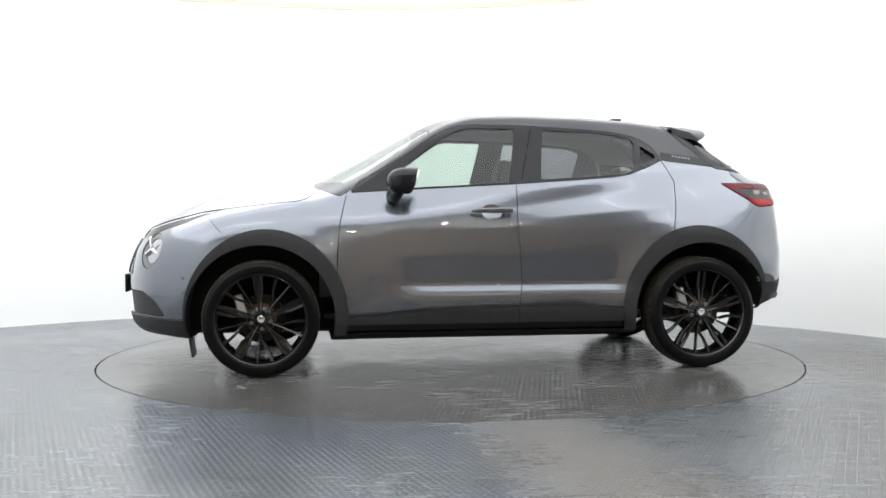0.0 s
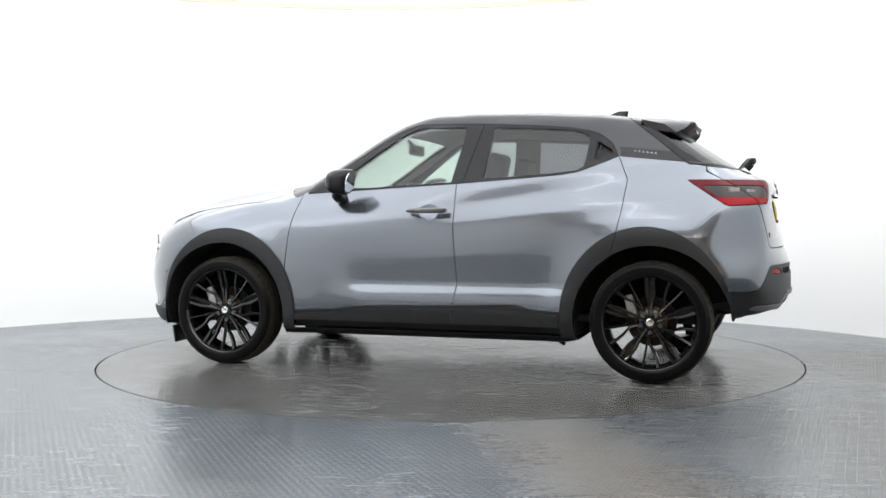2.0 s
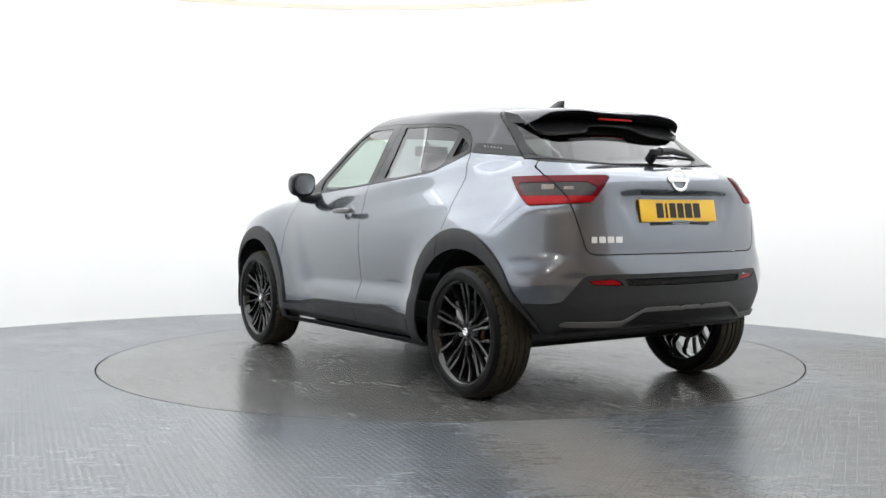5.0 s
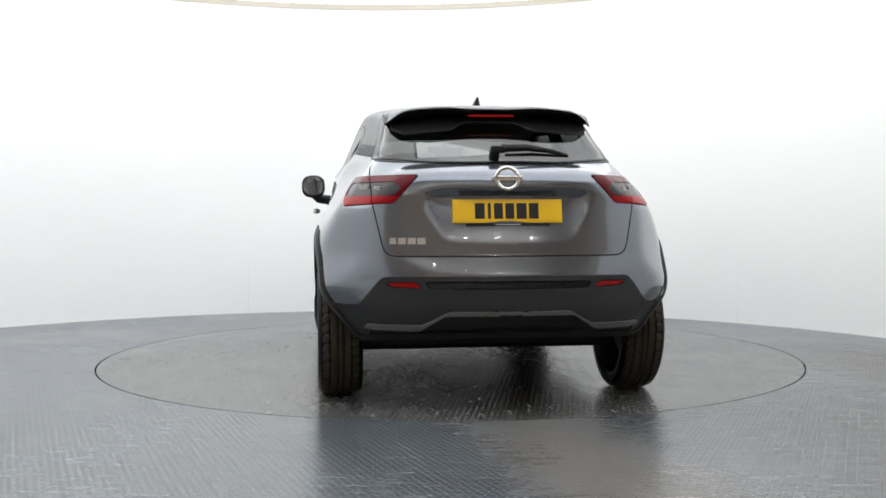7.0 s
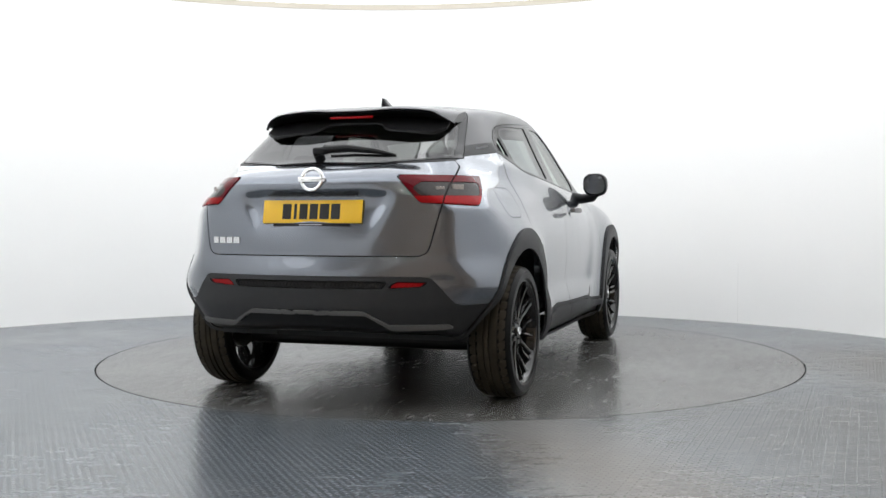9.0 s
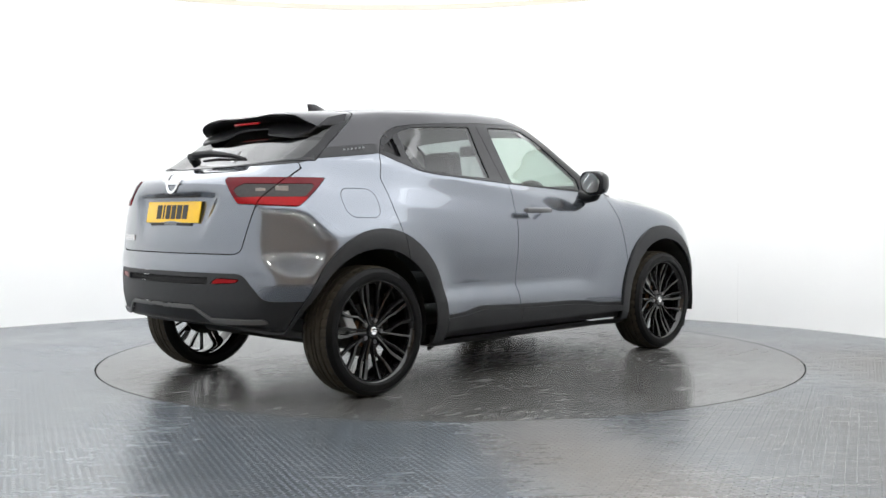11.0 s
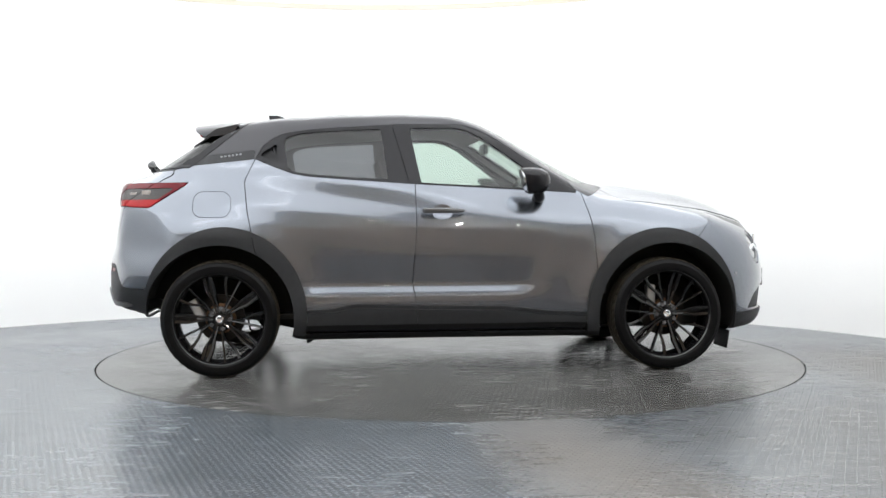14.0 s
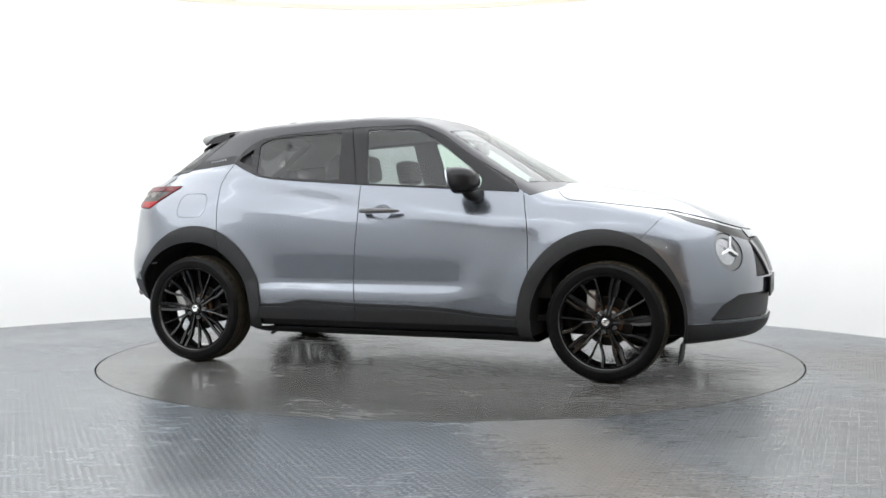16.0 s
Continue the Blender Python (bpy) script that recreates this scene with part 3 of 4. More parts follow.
def line(u, w, a, b):
    """Signed distance to the line from a to b; below zero on its right hand."""
    ex, ey = b[0] - a[0], b[1] - a[1]
    n = math.hypot(ex, ey)
    return (ex * (w - a[1]) - ey * (u - a[0])) / n


def under(u, w, pts):
    """Height over a drawn line w(u): below zero under it."""
    return w - np.interp(u, [p[0] for p in pts], [p[1] for p in pts])


GAPS = []


def carve(S, d, gap=0.0022):
    """Take a panel out of the skin, with a shut line round it."""
    if gap:
        ring, _ = split(S, np.abs(d(S)) - gap)
        GAPS.append(ring)
        P, _ = split(S, d(S) + gap)
        _, R = split(S, d(S) - gap)
        return P, R
    return split(S, d(S))


def panel(name, S, material, parent, side="both", label="", push=0.0, rim=0.012):
    """Link a piece of the skin, mirrored to the wanted side, with its edges turned in."""
    V, N, T = S
    V = V + N * push
    flip = np.array([1, -1, 1])
    Vs, Ns, Ts = [], [], []
    if side in ("both", "left"):
        Vs.append(V), Ns.append(N), Ts.append(T)
    if side in ("both", "right"):
        o = len(V) if side == "both" else 0
        Vs.append(V * flip), Ns.append(N * flip), Ts.append(T[:, ::-1] + o)
    V, N, T = np.concatenate(Vs), np.concatenate(Ns), np.concatenate(Ts)
    key = np.round(V, 5)
    _, idx, inv = np.unique(key, axis=0, return_index=True, return_inverse=True)
    V, N, T = V[idx], N[idx], inv.reshape(-1)[T]
    N = N / np.linalg.norm(N, axis=1)[:, None]
    T = T[(T[:, 0] != T[:, 1]) & (T[:, 1] != T[:, 2]) & (T[:, 0] != T[:, 2])]
    # wind the faces to agree with the surface normals
    fn = np.cross(V[T[:, 1]] - V[T[:, 0]], V[T[:, 2]] - V[T[:, 0]])
    wrong = (fn * N[T].mean(1)).sum(1) < 0
    T[wrong] = T[wrong][:, ::-1]
    if rim:
        E = np.concatenate([T[:, [0, 1]], T[:, [1, 2]], T[:, [2, 0]]])
        Es = np.sort(E, 1)
        _, first_i, cnt = np.unique(Es, axis=0, return_index=True, return_counts=True)
        E = E[first_i[cnt == 1]]
        a, b = E[:, 0], E[:, 1]
        sd = np.cross(V[b] - V[a], N[a])
        sd = sd / (np.linalg.norm(sd, axis=1)[:, None] + 1e-12)
        o = len(V)
        m = len(E)
        V = np.concatenate([V, V[a], V[b], V[b] - N[b] * rim, V[a] - N[a] * rim])
        N = np.concatenate([N, sd, sd, sd, sd])
        r = np.arange(m)
        T = np.concatenate([T, np.stack([o + r, o + 3 * m + r, o + 2 * m + r], 1), np.stack([o + r, o + 2 * m + r, o + m + r], 1)])
    return obj(name, V, T, material, parent, label, normals=N)


car = new("car")
tagged(car, "gunmetal grey crossover car with black wheels, parked on the turntable", "car")
S0 = make_skin()

# regions of the skin, in the car's own coordinates
X = lambda S: S[0][:, 0]
Y = lambda S: S[0][:, 1]
Z = lambda S: S[0][:, 2]

DLO = [(-1.120, 1.262), (-1.080, 1.340), (-1.02, 1.388), (-0.95, 1.417), (-0.83, 1.436), (-0.70, 1.448), (-0.26, 1.476), (0.06, 1.482), (0.13, 1.475), (0.20, 1.452), (0.29, 1.410), (0.477, 1.283), (0.746, 1.131),
       (0.80, 1.062), (0.30, 1.088), (-0.185, 1.113), (-0.55, 1.137), (-0.80, 1.156), (-0.90, 1.173), (-1.03, 1.222)]
GLASS_F = [(-0.210, 1.454), (0.06, 1.459), (0.13, 1.446), (0.222, 1.402), (0.35, 1.312), (0.475, 1.220), (0.56, 1.152), (0.56, 1.087), (0.30, 1.099), (-0.148, 1.121)]
GLASS_R = [(-0.955, 1.370), (-0.94, 1.390), (-0.90, 1.406), (-0.842, 1.419), (-0.7, 1.430), (-0.380, 1.447), (-0.343, 1.142), (-0.60, 1.154), (-0.80, 1.170), (-0.888, 1.182), (-0.93, 1.206)]
GLASS_Q = [(-0.995, 1.355), (-0.982, 1.238), (-1.085, 1.277), (-1.083, 1.300)]
SILL_TOP = [(-0.86, 0.384), (-0.67, 0.391), (-0.60, 0.408), (-0.54, 0.418), (-0.209, 0.405), (0.32, 0.396), (0.45, 0.385), (0.585, 0.366), (0.823, 0.356)]
SILL_LOW = [(-0.86, 0.368), (-0.66, 0.374), (-0.59, 0.388), (-0.53, 0.397), (-0.209, 0.385), (0.32, 0.375), (0.46, 0.364), (0.60, 0.347), (0.823, 0.338)]
BON = [(0.86, 1.15), (0.95, 1.107), (1.00, 1.065), (1.05, 1.030), (1.10, 1.014), (1.26, 1.000), (1.54, 0.967), (1.65, 0.953), (1.86, 0.900), (2.02, 0.846), (2.15, 0.80)]
DOOR_F = [(-0.187, 1.14), (-0.184, 0.866), (-0.209, 0.535), (-0.182, 0.36), (-0.180, 0.25), (0.80, 0.25), (0.815, 0.356), (0.850, 0.42), (0.884, 0.60), (0.874, 0.80), (0.860, 0.90), (0.820, 1.06), (0.79, 1.14)]
DOOR_R = [(-0.187, 1.2), (-0.184, 0.866), (-0.209, 0.535), (-0.182, 0.36), (-0.180, 0.25), (-0.80, 0.25), (-0.90, 0.45), (-1.113, 0.732), (-1.160, 0.962), (-1.180, 1.129), (-1.120, 1.264), (-1.0, 1.264)]
GATE = [(-0.6, 1.3), (0.60, 1.30), (0.630, 1.13), (0.628, 0.985), (0.583, 0.785), (0.570, 0.756), (0.535, 0.741), (-0.535, 0.741)]
BUMP = [(0.0, 0.648), (0.57, 0.646), (0.60, 0.634), (0.69, 0.520), (0.73, 0.512), (0.95, 0.512)]
bon_z = lambda S: np.interp(X(S), [b[0] for b in BON], [b[1] for b in BON])


def arch(S, hx, rx, rz, dx, zc=0.35):
    s = 1 if hx > 0 else -1
    return (np.hypot((X(S) - (hx - s * dx)) / rx, (Z(S) - zc) / rz) - 1) * min(rx, rz)


arch_out = lambda hx: (lambda S: np.maximum(arch(S, hx, 0.468, 0.512 if hx < 0 else 0.500, 0.03), 0.30 - Y(S)))
arch_in = lambda hx: (lambda S: np.maximum(arch(S, hx, 0.425, 0.425, 0.0, 0.338), 0.30 - Y(S)))

S = S0
_, S = split(S, arch_in(HUB_X)(S))
_, S = split(S, arch_in(-HUB_X)(S))
under_body, S = split(S, np.maximum(Z(S) - np.where((X(S) < -0.86) & (Y(S) < 0.62), 0.37, 0.245), -1.62 - X(S)))
clad_F, S = carve(S, arch_out(HUB_X), 0.0015)
clad_R, S = carve(S, arch_out(-HUB_X), 0.0015)
clad_RD, clad_R = carve(clad_R, lambda S: -1.115 + (0.74 - Z(S)) * 0.25 - X(S), 0.002)

# glasshouse
dlo, S = carve(S, lambda S: np.maximum(poly(X(S), Z(S), DLO), 0.30 - Y(S)), 0.0015)
glass_F, dlo = split(dlo, poly(X(dlo), Z(dlo), GLASS_F))
glass_R, dlo = split(dlo, poly(X(dlo), Z(dlo), GLASS_R))
glass_Q, dlo = split(dlo, poly(X(dlo), Z(dlo), GLASS_Q))
pillar_F, pillar_R = carve(dlo, lambda S: -0.268 - (1.30 - Z(S)) * -0.27 * 1.0 - X(S), 0.002)
screen_d = lambda S: np.max([0.36 - 0.05 * (Y(S) / 0.5) ** 2 - X(S), X(S) - 1.0 + 0.17 * (Y(S) / 0.6) ** 2, Y(S) - np.interp(X(S), [0.3, 1.0], [0.535, 0.640])], axis=0)
screen, S = carve(S, screen_d, 0.003)
hatch_d = lambda S: np.max([X(S) + 1.20 + (1.46 - Z(S)) * 1.227, 1.176 + 0.03 * (Y(S) / 0.55) ** 2 - Z(S)], axis=0)
hatch_top, S = carve(S, hatch_d, 0.003)
rear_glass, hatch_top = split(hatch_top, np.max([1.187 + 0.03 * (Y(hatch_top) / 0.55) ** 2 - Z(hatch_top), Z(hatch_top) - 1.47, Y(hatch_top) - np.interp(Z(hatch_top), [1.18, 1.28, 1.43], [0.590, 0.570, 0.525])], axis=0))

# roof and pillars in the darker paint
C_LINE = [(-1.9, 1.17), (-1.593, 1.200), (-1.486, 1.226), (-1.16, 1.258), (-1.10, 1.268), (-0.9, 1.34), (0.4, 1.30), (0.80, 1.075), (0.86, 1.04), (2.3, 1.6)]
roof, S = carve(S, lambda S: np.maximum(-under(X(S), Z(S), C_LINE), X(S) - 1.0), 0.0012)
strip, roof = carve(roof, lambda S: np.max([Z(S) - np.interp(X(S), [-1.5, -1.13], [1.275, 1.315]), X(S) + 1.125, 0.3 - Y(S)], axis=0), 0.0008)

# bonnet and front lamps
bonnet, S = carve(S, lambda S: np.max([bon_z(S) - Z(S), 0.88 - X(S)], axis=0))
HL = np.array([1.978, 0.612, 0.738])
head, S = carve(S, lambda S: np.linalg.norm(S[0] - HL, axis=1) - 0.116, 0.0015)
head_lens, head_bezel = split(head, np.linalg.norm(head[0] - HL - np.array([-0.014, 0.014, 0.0]), axis=1) - 0.086)
day_lamp, S = carve(S, lambda S: np.max([bon_z(S) - Z(S) - np.interp(X(S), [1.56, 1.75, 2.03], [0.004, 0.040, 0.056]), 1.56 - X(S), 0.30 - Y(S)], axis=0), 0.0015)
grille, S = carve(S, lambda S: np.max([Y(S) - 0.40 + (Z(S) - 0.6) * 0.3, 0.58 - Z(S), Z(S) - 0.80, 1.7 - X(S)], axis=0), 0.0015)
intake, S = carve(S, lambda S: np.maximum(poly(Y(S), Z(S), [(-0.3, 0.345), (0.73, 0.352), (0.675, 0.435), (0.575, 0.487), (-0.3, 0.492)]), 1.7 - X(S)), 0.0015)
front_skirt, S = carve(S, lambda S: np.maximum(Z(S) - 0.335, 1.62 - X(S)), 0.0012)

# tail lamps, tailgate, bumper
lamp_low = lambda S: np.interp(Y(S), [0.5, 0.62, 0.80], [0.990, 0.985, 0.972])
tail, S = carve(S, lambda S: np.max([Z(S) - 1.122, 0.405 + (1.125 - Z(S)) * 0.93 - Y(S), lamp_low(S) - Z(S), X(S) + 1.495 + (1.125 - Z(S)) * 1.5], axis=0))
tailgate, S = carve(S, lambda S: np.maximum(poly(Y(S), Z(S), GATE), X(S) + 1.6), 0.003)
lamp_gate, lamp_body = carve(tail, lambda S: Y(S) - 0.628, 0.0025)


def lamp_bits(L):
    """Smoked middle, bright lower band and dark upper band of a tail lamp."""
    mid, rest = split(L, np.max([Z(L) - 1.088, 1.022 - Z(L), 0.490 + np.abs(Z(L) - 1.058) * 1.2 - Y(L), X(L) + 1.66 - (Z(L) - 1.03) * 1.4], axis=0))
    low, up = split(rest, Z(rest) - 1.020)
    return mid, low, up


BOTTOM_BAND = [(-0.30, 0.488), (0.285, 0.488), (0.405, 0.424), (0.655, 0.424), (0.675, 0.408), (0.64, 0.400), (0.415, 0.397), (0.30, 0.466), (-0.30, 0.466)]
rear_bumper, S = carve(S, lambda S: np.maximum(under(Y(S), Z(S), BUMP), X(S) + 1.62), 0.0012)
reflector, rear_bumper = carve(rear_bumper, lambda S: np.maximum(poly(Y(S), Z(S), [(0.585, 0.620), (0.545, 0.600), (0.395, 0.592), (0.44, 0.624)]), X(S) + 1.7), 0.002)
mesh_strip, rear_bumper = carve(rear_bumper, lambda S: np.maximum(poly(Y(S), Z(S), [(-0.3, 0.626), (0.40, 0.624), (0.375, 0.592), (-0.3, 0.590)]), X(S) + 1.7), 0.002)
skid, rear_bumper = carve(rear_bumper, lambda S: np.maximum(poly(Y(S), Z(S), BOTTOM_BAND), X(S) + 1.7), 0.0012)
diffuser, rear_bumper = split(rear_bumper, np.max([Z(rear_bumper) - np.interp(Y(rear_bumper), [0.3, 0.415, 0.64], [0.466, 0.397, 0.400]), Y(rear_bumper) - 0.64, X(rear_bumper) + 1.75], axis=0))
sill, S = carve(S, lambda S: np.max([under(X(S), Z(S), SILL_TOP), X(S) - 0.95, -0.98 - X(S)], axis=0), 0.0012)
sill_up, sill = carve(sill, lambda S: -under(X(S), Z(S), SILL_LOW), 0.0016)
sill_mid, sill_low = split(sill, 0.300 - Z(sill))

# doors, fuel flap, wings
door_F, S = carve(S, lambda S: np.maximum(poly(X(S), Z(S), DOOR_F), 0.30 - Y(S)))
door_R, S = carve(S, lambda S: np.maximum(poly(X(S), Z(S), DOOR_R), 0.30 - Y(S)))
cup, door_F = split(door_F, (np.hypot((X(door_F) + 0.03) / 0.062, (Z(door_F) - 0.948) / 0.046) - 1) * 0.05)
rr = 0.055
flap_d = lambda S: np.maximum(np.hypot(np.maximum(np.abs(X(S) + 1.361) - 0.108 + rr, 0), np.maximum(np.abs(Z(S) - 0.994) - 0.075 + rr, 0)) - rr, 0.3 - Y(S))
quarter, front = split(S, X(S) - 0.6)
flap, quarter_flap = carve(quarter, flap_d, 0.0013)
GAPS_RIGHT = [GAPS.pop()]
bumper_top, quarter = carve(quarter, lambda S: X(S) + 1.685 - (0.972 - Z(S)) * 1.15, 0.0010)
bumper_top2, quarter_flap = carve(quarter_flap, lambda S: X(S) + 1.685 - (0.972 - Z(S)) * 1.15, 0.0)
nose, wing = carve(front, lambda S: np.maximum(1.51 + (Z(S) - 0.80) * 0.9 - X(S), -X(S)), 0.0012)


def dish(S, depth):
    """Press a round dish into a piece of skin."""
    V, N, T = S
    r = np.hypot((V[:, 0] + 0.03) / 0.062, (V[:, 2] - 0.948) / 0.046)
    h = depth * np.clip(1 - r ** 2, 0, 1)
    V2 = V - N * h[:, None]
    N2 = N.copy()
    N2[:, 0] -= -2 * depth * (V[:, 0] + 0.03) / 0.062 ** 2 * -1
    N2[:, 2] -= -2 * depth * (V[:, 2] - 0.948) / 0.046 ** 2 * -1
    return V2, N2 / np.linalg.norm(N2, axis=1)[:, None], T


def rod(bm, pts, r, n=10):
    """A round rod through points, radius per point or one radius."""
    rs = r if isinstance(r, (list, tuple)) else [r] * len(pts)
    P = [Vector(p) for p in pts]
    secs = []
    for i, p in enumerate(P):
        d = (P[min(i + 1, len(P) - 1)] - P[max(i - 1, 0)]).normalized()
        a = d.cross(Vector((0, 0, 1)))
        a = a.normalized() if a.length > 1e-3 else Vector((1, 0, 0))
        b = d.cross(a)
        secs.append([p + (a * math.cos(k * 2 * math.pi / n) + b * math.sin(k * 2 * math.pi / n)) * rs[i] for k in range(n)])
    return loft(bm, secs)


def no_shadow(ob):
    ob.visible_shadow = False
    return ob


def door_handle(parent, s):
    bm = bmesh.new()
    secs = []
    for x, h, w, out in ((-0.152, 0.016, 0.007, 0.012), (-0.146, 0.030, 0.013, 0.022), (-0.09, 0.033, 0.015, 0.032), (0.0, 0.031, 0.015, 0.034), (0.06, 0.026, 0.013, 0.028), (0.088, 0.018, 0.010, 0.016), (0.098, 0.008, 0.005, 0.008)):
        yc = 0.858 + out
        zc = 0.957 - 0.02 * (x + 0.15) * 0.3
        secs.append([(x, s * (yc + w * math.copysign(abs(math.cos(a)) ** 0.6, math.cos(a))), zc + h / 2 * math.copysign(abs(math.sin(a)) ** 0.6, math.sin(a))) for a in [k * math.pi / 8 for k in range(16)]])
    loft(bm, secs)
    part("door_handle", bm, HANDLE, parent, "satin dark grey pull handle")


def door_mirror(s):
    """Mirror housing with its stalk and glass, on one side."""
    bm = bmesh.new()
    secs = []
    for x, k in ((0.437, 0.90), (0.445, 0.97), (0.47, 1.0), (0.51, 0.98), (0.545, 0.90), (0.572, 0.74), (0.588, 0.52), (0.597, 0.25), (0.599, 0.04)):
        secs.append([(x - 0.02 * math.sin(a) * (x < 0.46), s * (0.906 - 0.04 * (1 - k) + 0.080 * k * math.copysign(abs(math.cos(a)) ** 0.75, math.cos(a))), 1.128 - 0.012 * (1 - k) + 0.077 * k * math.copysign(abs(math.sin(a)) ** 0.75, math.sin(a))) for a in [j * 2 * math.pi / 32 for j in range(32)]])
    loft(bm, secs)
    m = part("door_mirror", bm, GLOSS_BLACK, car, "gloss black door mirror housing", angle=0.9)
    bm = bmesh.new()
    v = [(0.432 - 0.02 * math.sin(a), s * (0.906 + 0.068 * math.copysign(abs(math.cos(a)) ** 0.8, math.cos(a))), 1.129 + 0.062 * math.copysign(abs(math.sin(a)) ** 0.8, math.sin(a))) for a in [j * 2 * math.pi / 32 for j in range(32)]]
    loft(bm, [[(p[0] + 0.006, p[1], p[2]) for p in v], v])
    part("mirror_glass", bm, MIRROR, m, "mirror glass")
    bm = bmesh.new()
    rod(bm, [(0.56, s * 0.70, 1.055), (0.55, s * 0.80, 1.035), (0.535, s * 0.87, 1.045), (0.52, s * 0.90, 1.075)], [0.035, 0.034, 0.032, 0.03], 14)
    part("stalk", bm, SATIN_BLACK, m)


for sd in ("left", "right"):
    s = 1 if sd == "left" else -1
    panel("front_wing", wing, PAINT, car, sd)
    panel("rear_quarter", quarter_flap if s < 0 else quarter, PAINT, car, sd)
    if s < 0:
        panel("fuel_flap", flap, PAINT, car, sd, "grey painted fuel filler flap")
    panel("wheel_arch_trim", clad_F, CLAD, car, sd, "black grained plastic arch trim", push=0.014)
    panel("wheel_arch_trim", clad_R, CLAD, car, sd, "black grained plastic arch trim", push=0.014)
    d = panel("front_door", door_F, PAINT, car, sd)
    no_shadow(panel("window_glass", glass_F, CLEAR_GLASS, d, sd, "clear green-tinted glass", push=-0.004, rim=0.0))
    panel("window_surround", pillar_F, GLOSS_BLACK, d, sd, "gloss black window surround", push=0.001)
    panel("handle_dish", dish(cup, 0.007), PAINT, d, sd, rim=0)
    panel("door_cladding", split(sill_up, -0.182 - X(sill_up))[0], CLAD, d, sd, "black plastic door cladding", push=0.004)
    panel("door_cladding", split(sill_mid, -0.182 - X(sill_mid))[0], CLAD, d, sd, "black plastic door cladding", push=0.016)
    door_handle(d, s)
    d = panel("rear_door", door_R, PAINT, car, sd)
    no_shadow(panel("window_glass", glass_R, DARK_GLASS, d, sd, "dark privacy glass", push=-0.004, rim=0.0))
    panel("window_surround", pillar_R, GLOSS_BLACK, d, sd, "gloss black window surround", push=0.001)
    panel("hidden_handle", glass_Q, SATIN_BLACK, d, sd, "black door handle recess", push=-0.018, rim=0.0)
    bm = bmesh.new()
    rod(bm, [(-0.995, s * 0.655, 1.245), (-1.01, s * 0.628, 1.31), (-1.02, s * 0.612, 1.342)], [0.016, 0.018, 0.014], 10)
    part("pull", bm, GLOSS_BLACK, d, "gloss black hidden pull")
    panel("arch_trim_end", clad_RD, CLAD, d, sd, "black grained plastic arch trim", push=0.014)
    panel("door_cladding", split(sill_up, X(sill_up) + 0.186)[0], CLAD, d, sd, "black plastic door cladding", push=0.004)
    panel("door_cladding", split(sill_mid, X(sill_mid) + 0.186)[0], CLAD, d, sd, "black plastic door cladding", push=0.016)
    panel("sill", sill_low, SATIN_BLACK, car, sd, "black painted sill", push=-0.014)
    panel("pillar_strip", strip, CLAD, car, sd, "dark strip with a pale word on the rear pillar", push=0.001)
    # tail lamp in two pieces: on the body and on the tailgate
    for nm, L in (("tail_lamp_outer", lamp_body), ("tail_lamp_inner", lamp_gate)):
        mid, low, up = lamp_bits(L)
        t = panel(nm, up, DARK_RED, car, sd, "dark red tail lamp lens", push=0.005)
        panel("smoked_lens", mid, SMOKE, t, sd, "smoked clear lens", push=0.002, rim=0.02)
        panel("red_lens", low, RED_LENS, t, sd, "bright red lens", push=0.005)
    face = Euler((0, 0, math.atan2(0.809 * s, -0.588))).to_matrix()
    bm = bmesh.new()
    box(bm, (-1.751, s * 0.660, 1.056), (0.012, 0.065, 0.046), 0.004, face)
    part("turn_signal", bm, AMBER, car, "pale turn signal")
    bm = bmesh.new()
    box(bm, (-1.836, s * 0.600, 1.056), (0.012, 0.050, 0.024), 0.004, face)
    part("reversing_lamp", bm, AMBER, car, "clear reversing lamp")
    panel("reflector", reflector, RED_LENS, car, sd, "red rear reflector", push=-0.004)
    h = panel("headlamp", head_bezel, BEZEL, car, sd, "round headlamp with a grey bezel", push=-0.006)
    panel("lens", head_lens, LENS, h, sd, "clear faceted lens", push=-0.012)
    for a in (90, 210, 330):
        bm = bmesh.new()
        nrm = Vector((0.72, s * 0.69, -0.05)).normalized()
        q = nrm.to_track_quat("Z", "Y").to_matrix()
        c = Vector((HL[0] - 0.022, s * (HL[1] - 0.012), HL[2])) + q @ Vector((0.034 * math.cos(radians(a)), 0.034 * math.sin(radians(a)), 0.0))
        box(bm, c, (0.074, 0.019, 0.012), 0.005, q @ Matrix.Rotation(radians(a), 3, "Z"))
        part("light_bar", bm, CHROME, h, "bright daytime light bar")
    strip_up, strip_low = split(day_lamp, bon_z(day_lamp) - Z(day_lamp) - 0.011)
    dl = panel("day_lamp", strip_low, GLOSS_BLACK, car, sd, "slim black lamp housing under the bonnet edge", push=-0.004)
    panel("lens", strip_up, LENS, dl, sd, "slim clear lens", push=-0.003)
    door_mirror(s)
    P = cast(np.array([[1.5, 0.66, 0.575]]), np.array([[0.84, 0.545, 0.0]]))[0]
    bm = bmesh.new()
    cyl(bm, (P[0], s * P[1], P[2]), (0.75, s * 0.66, 0), 0.010, 0.009, 0.006, 16)
    part("parking_sensor", bm, HANDLE, car, "small round parking sensor")
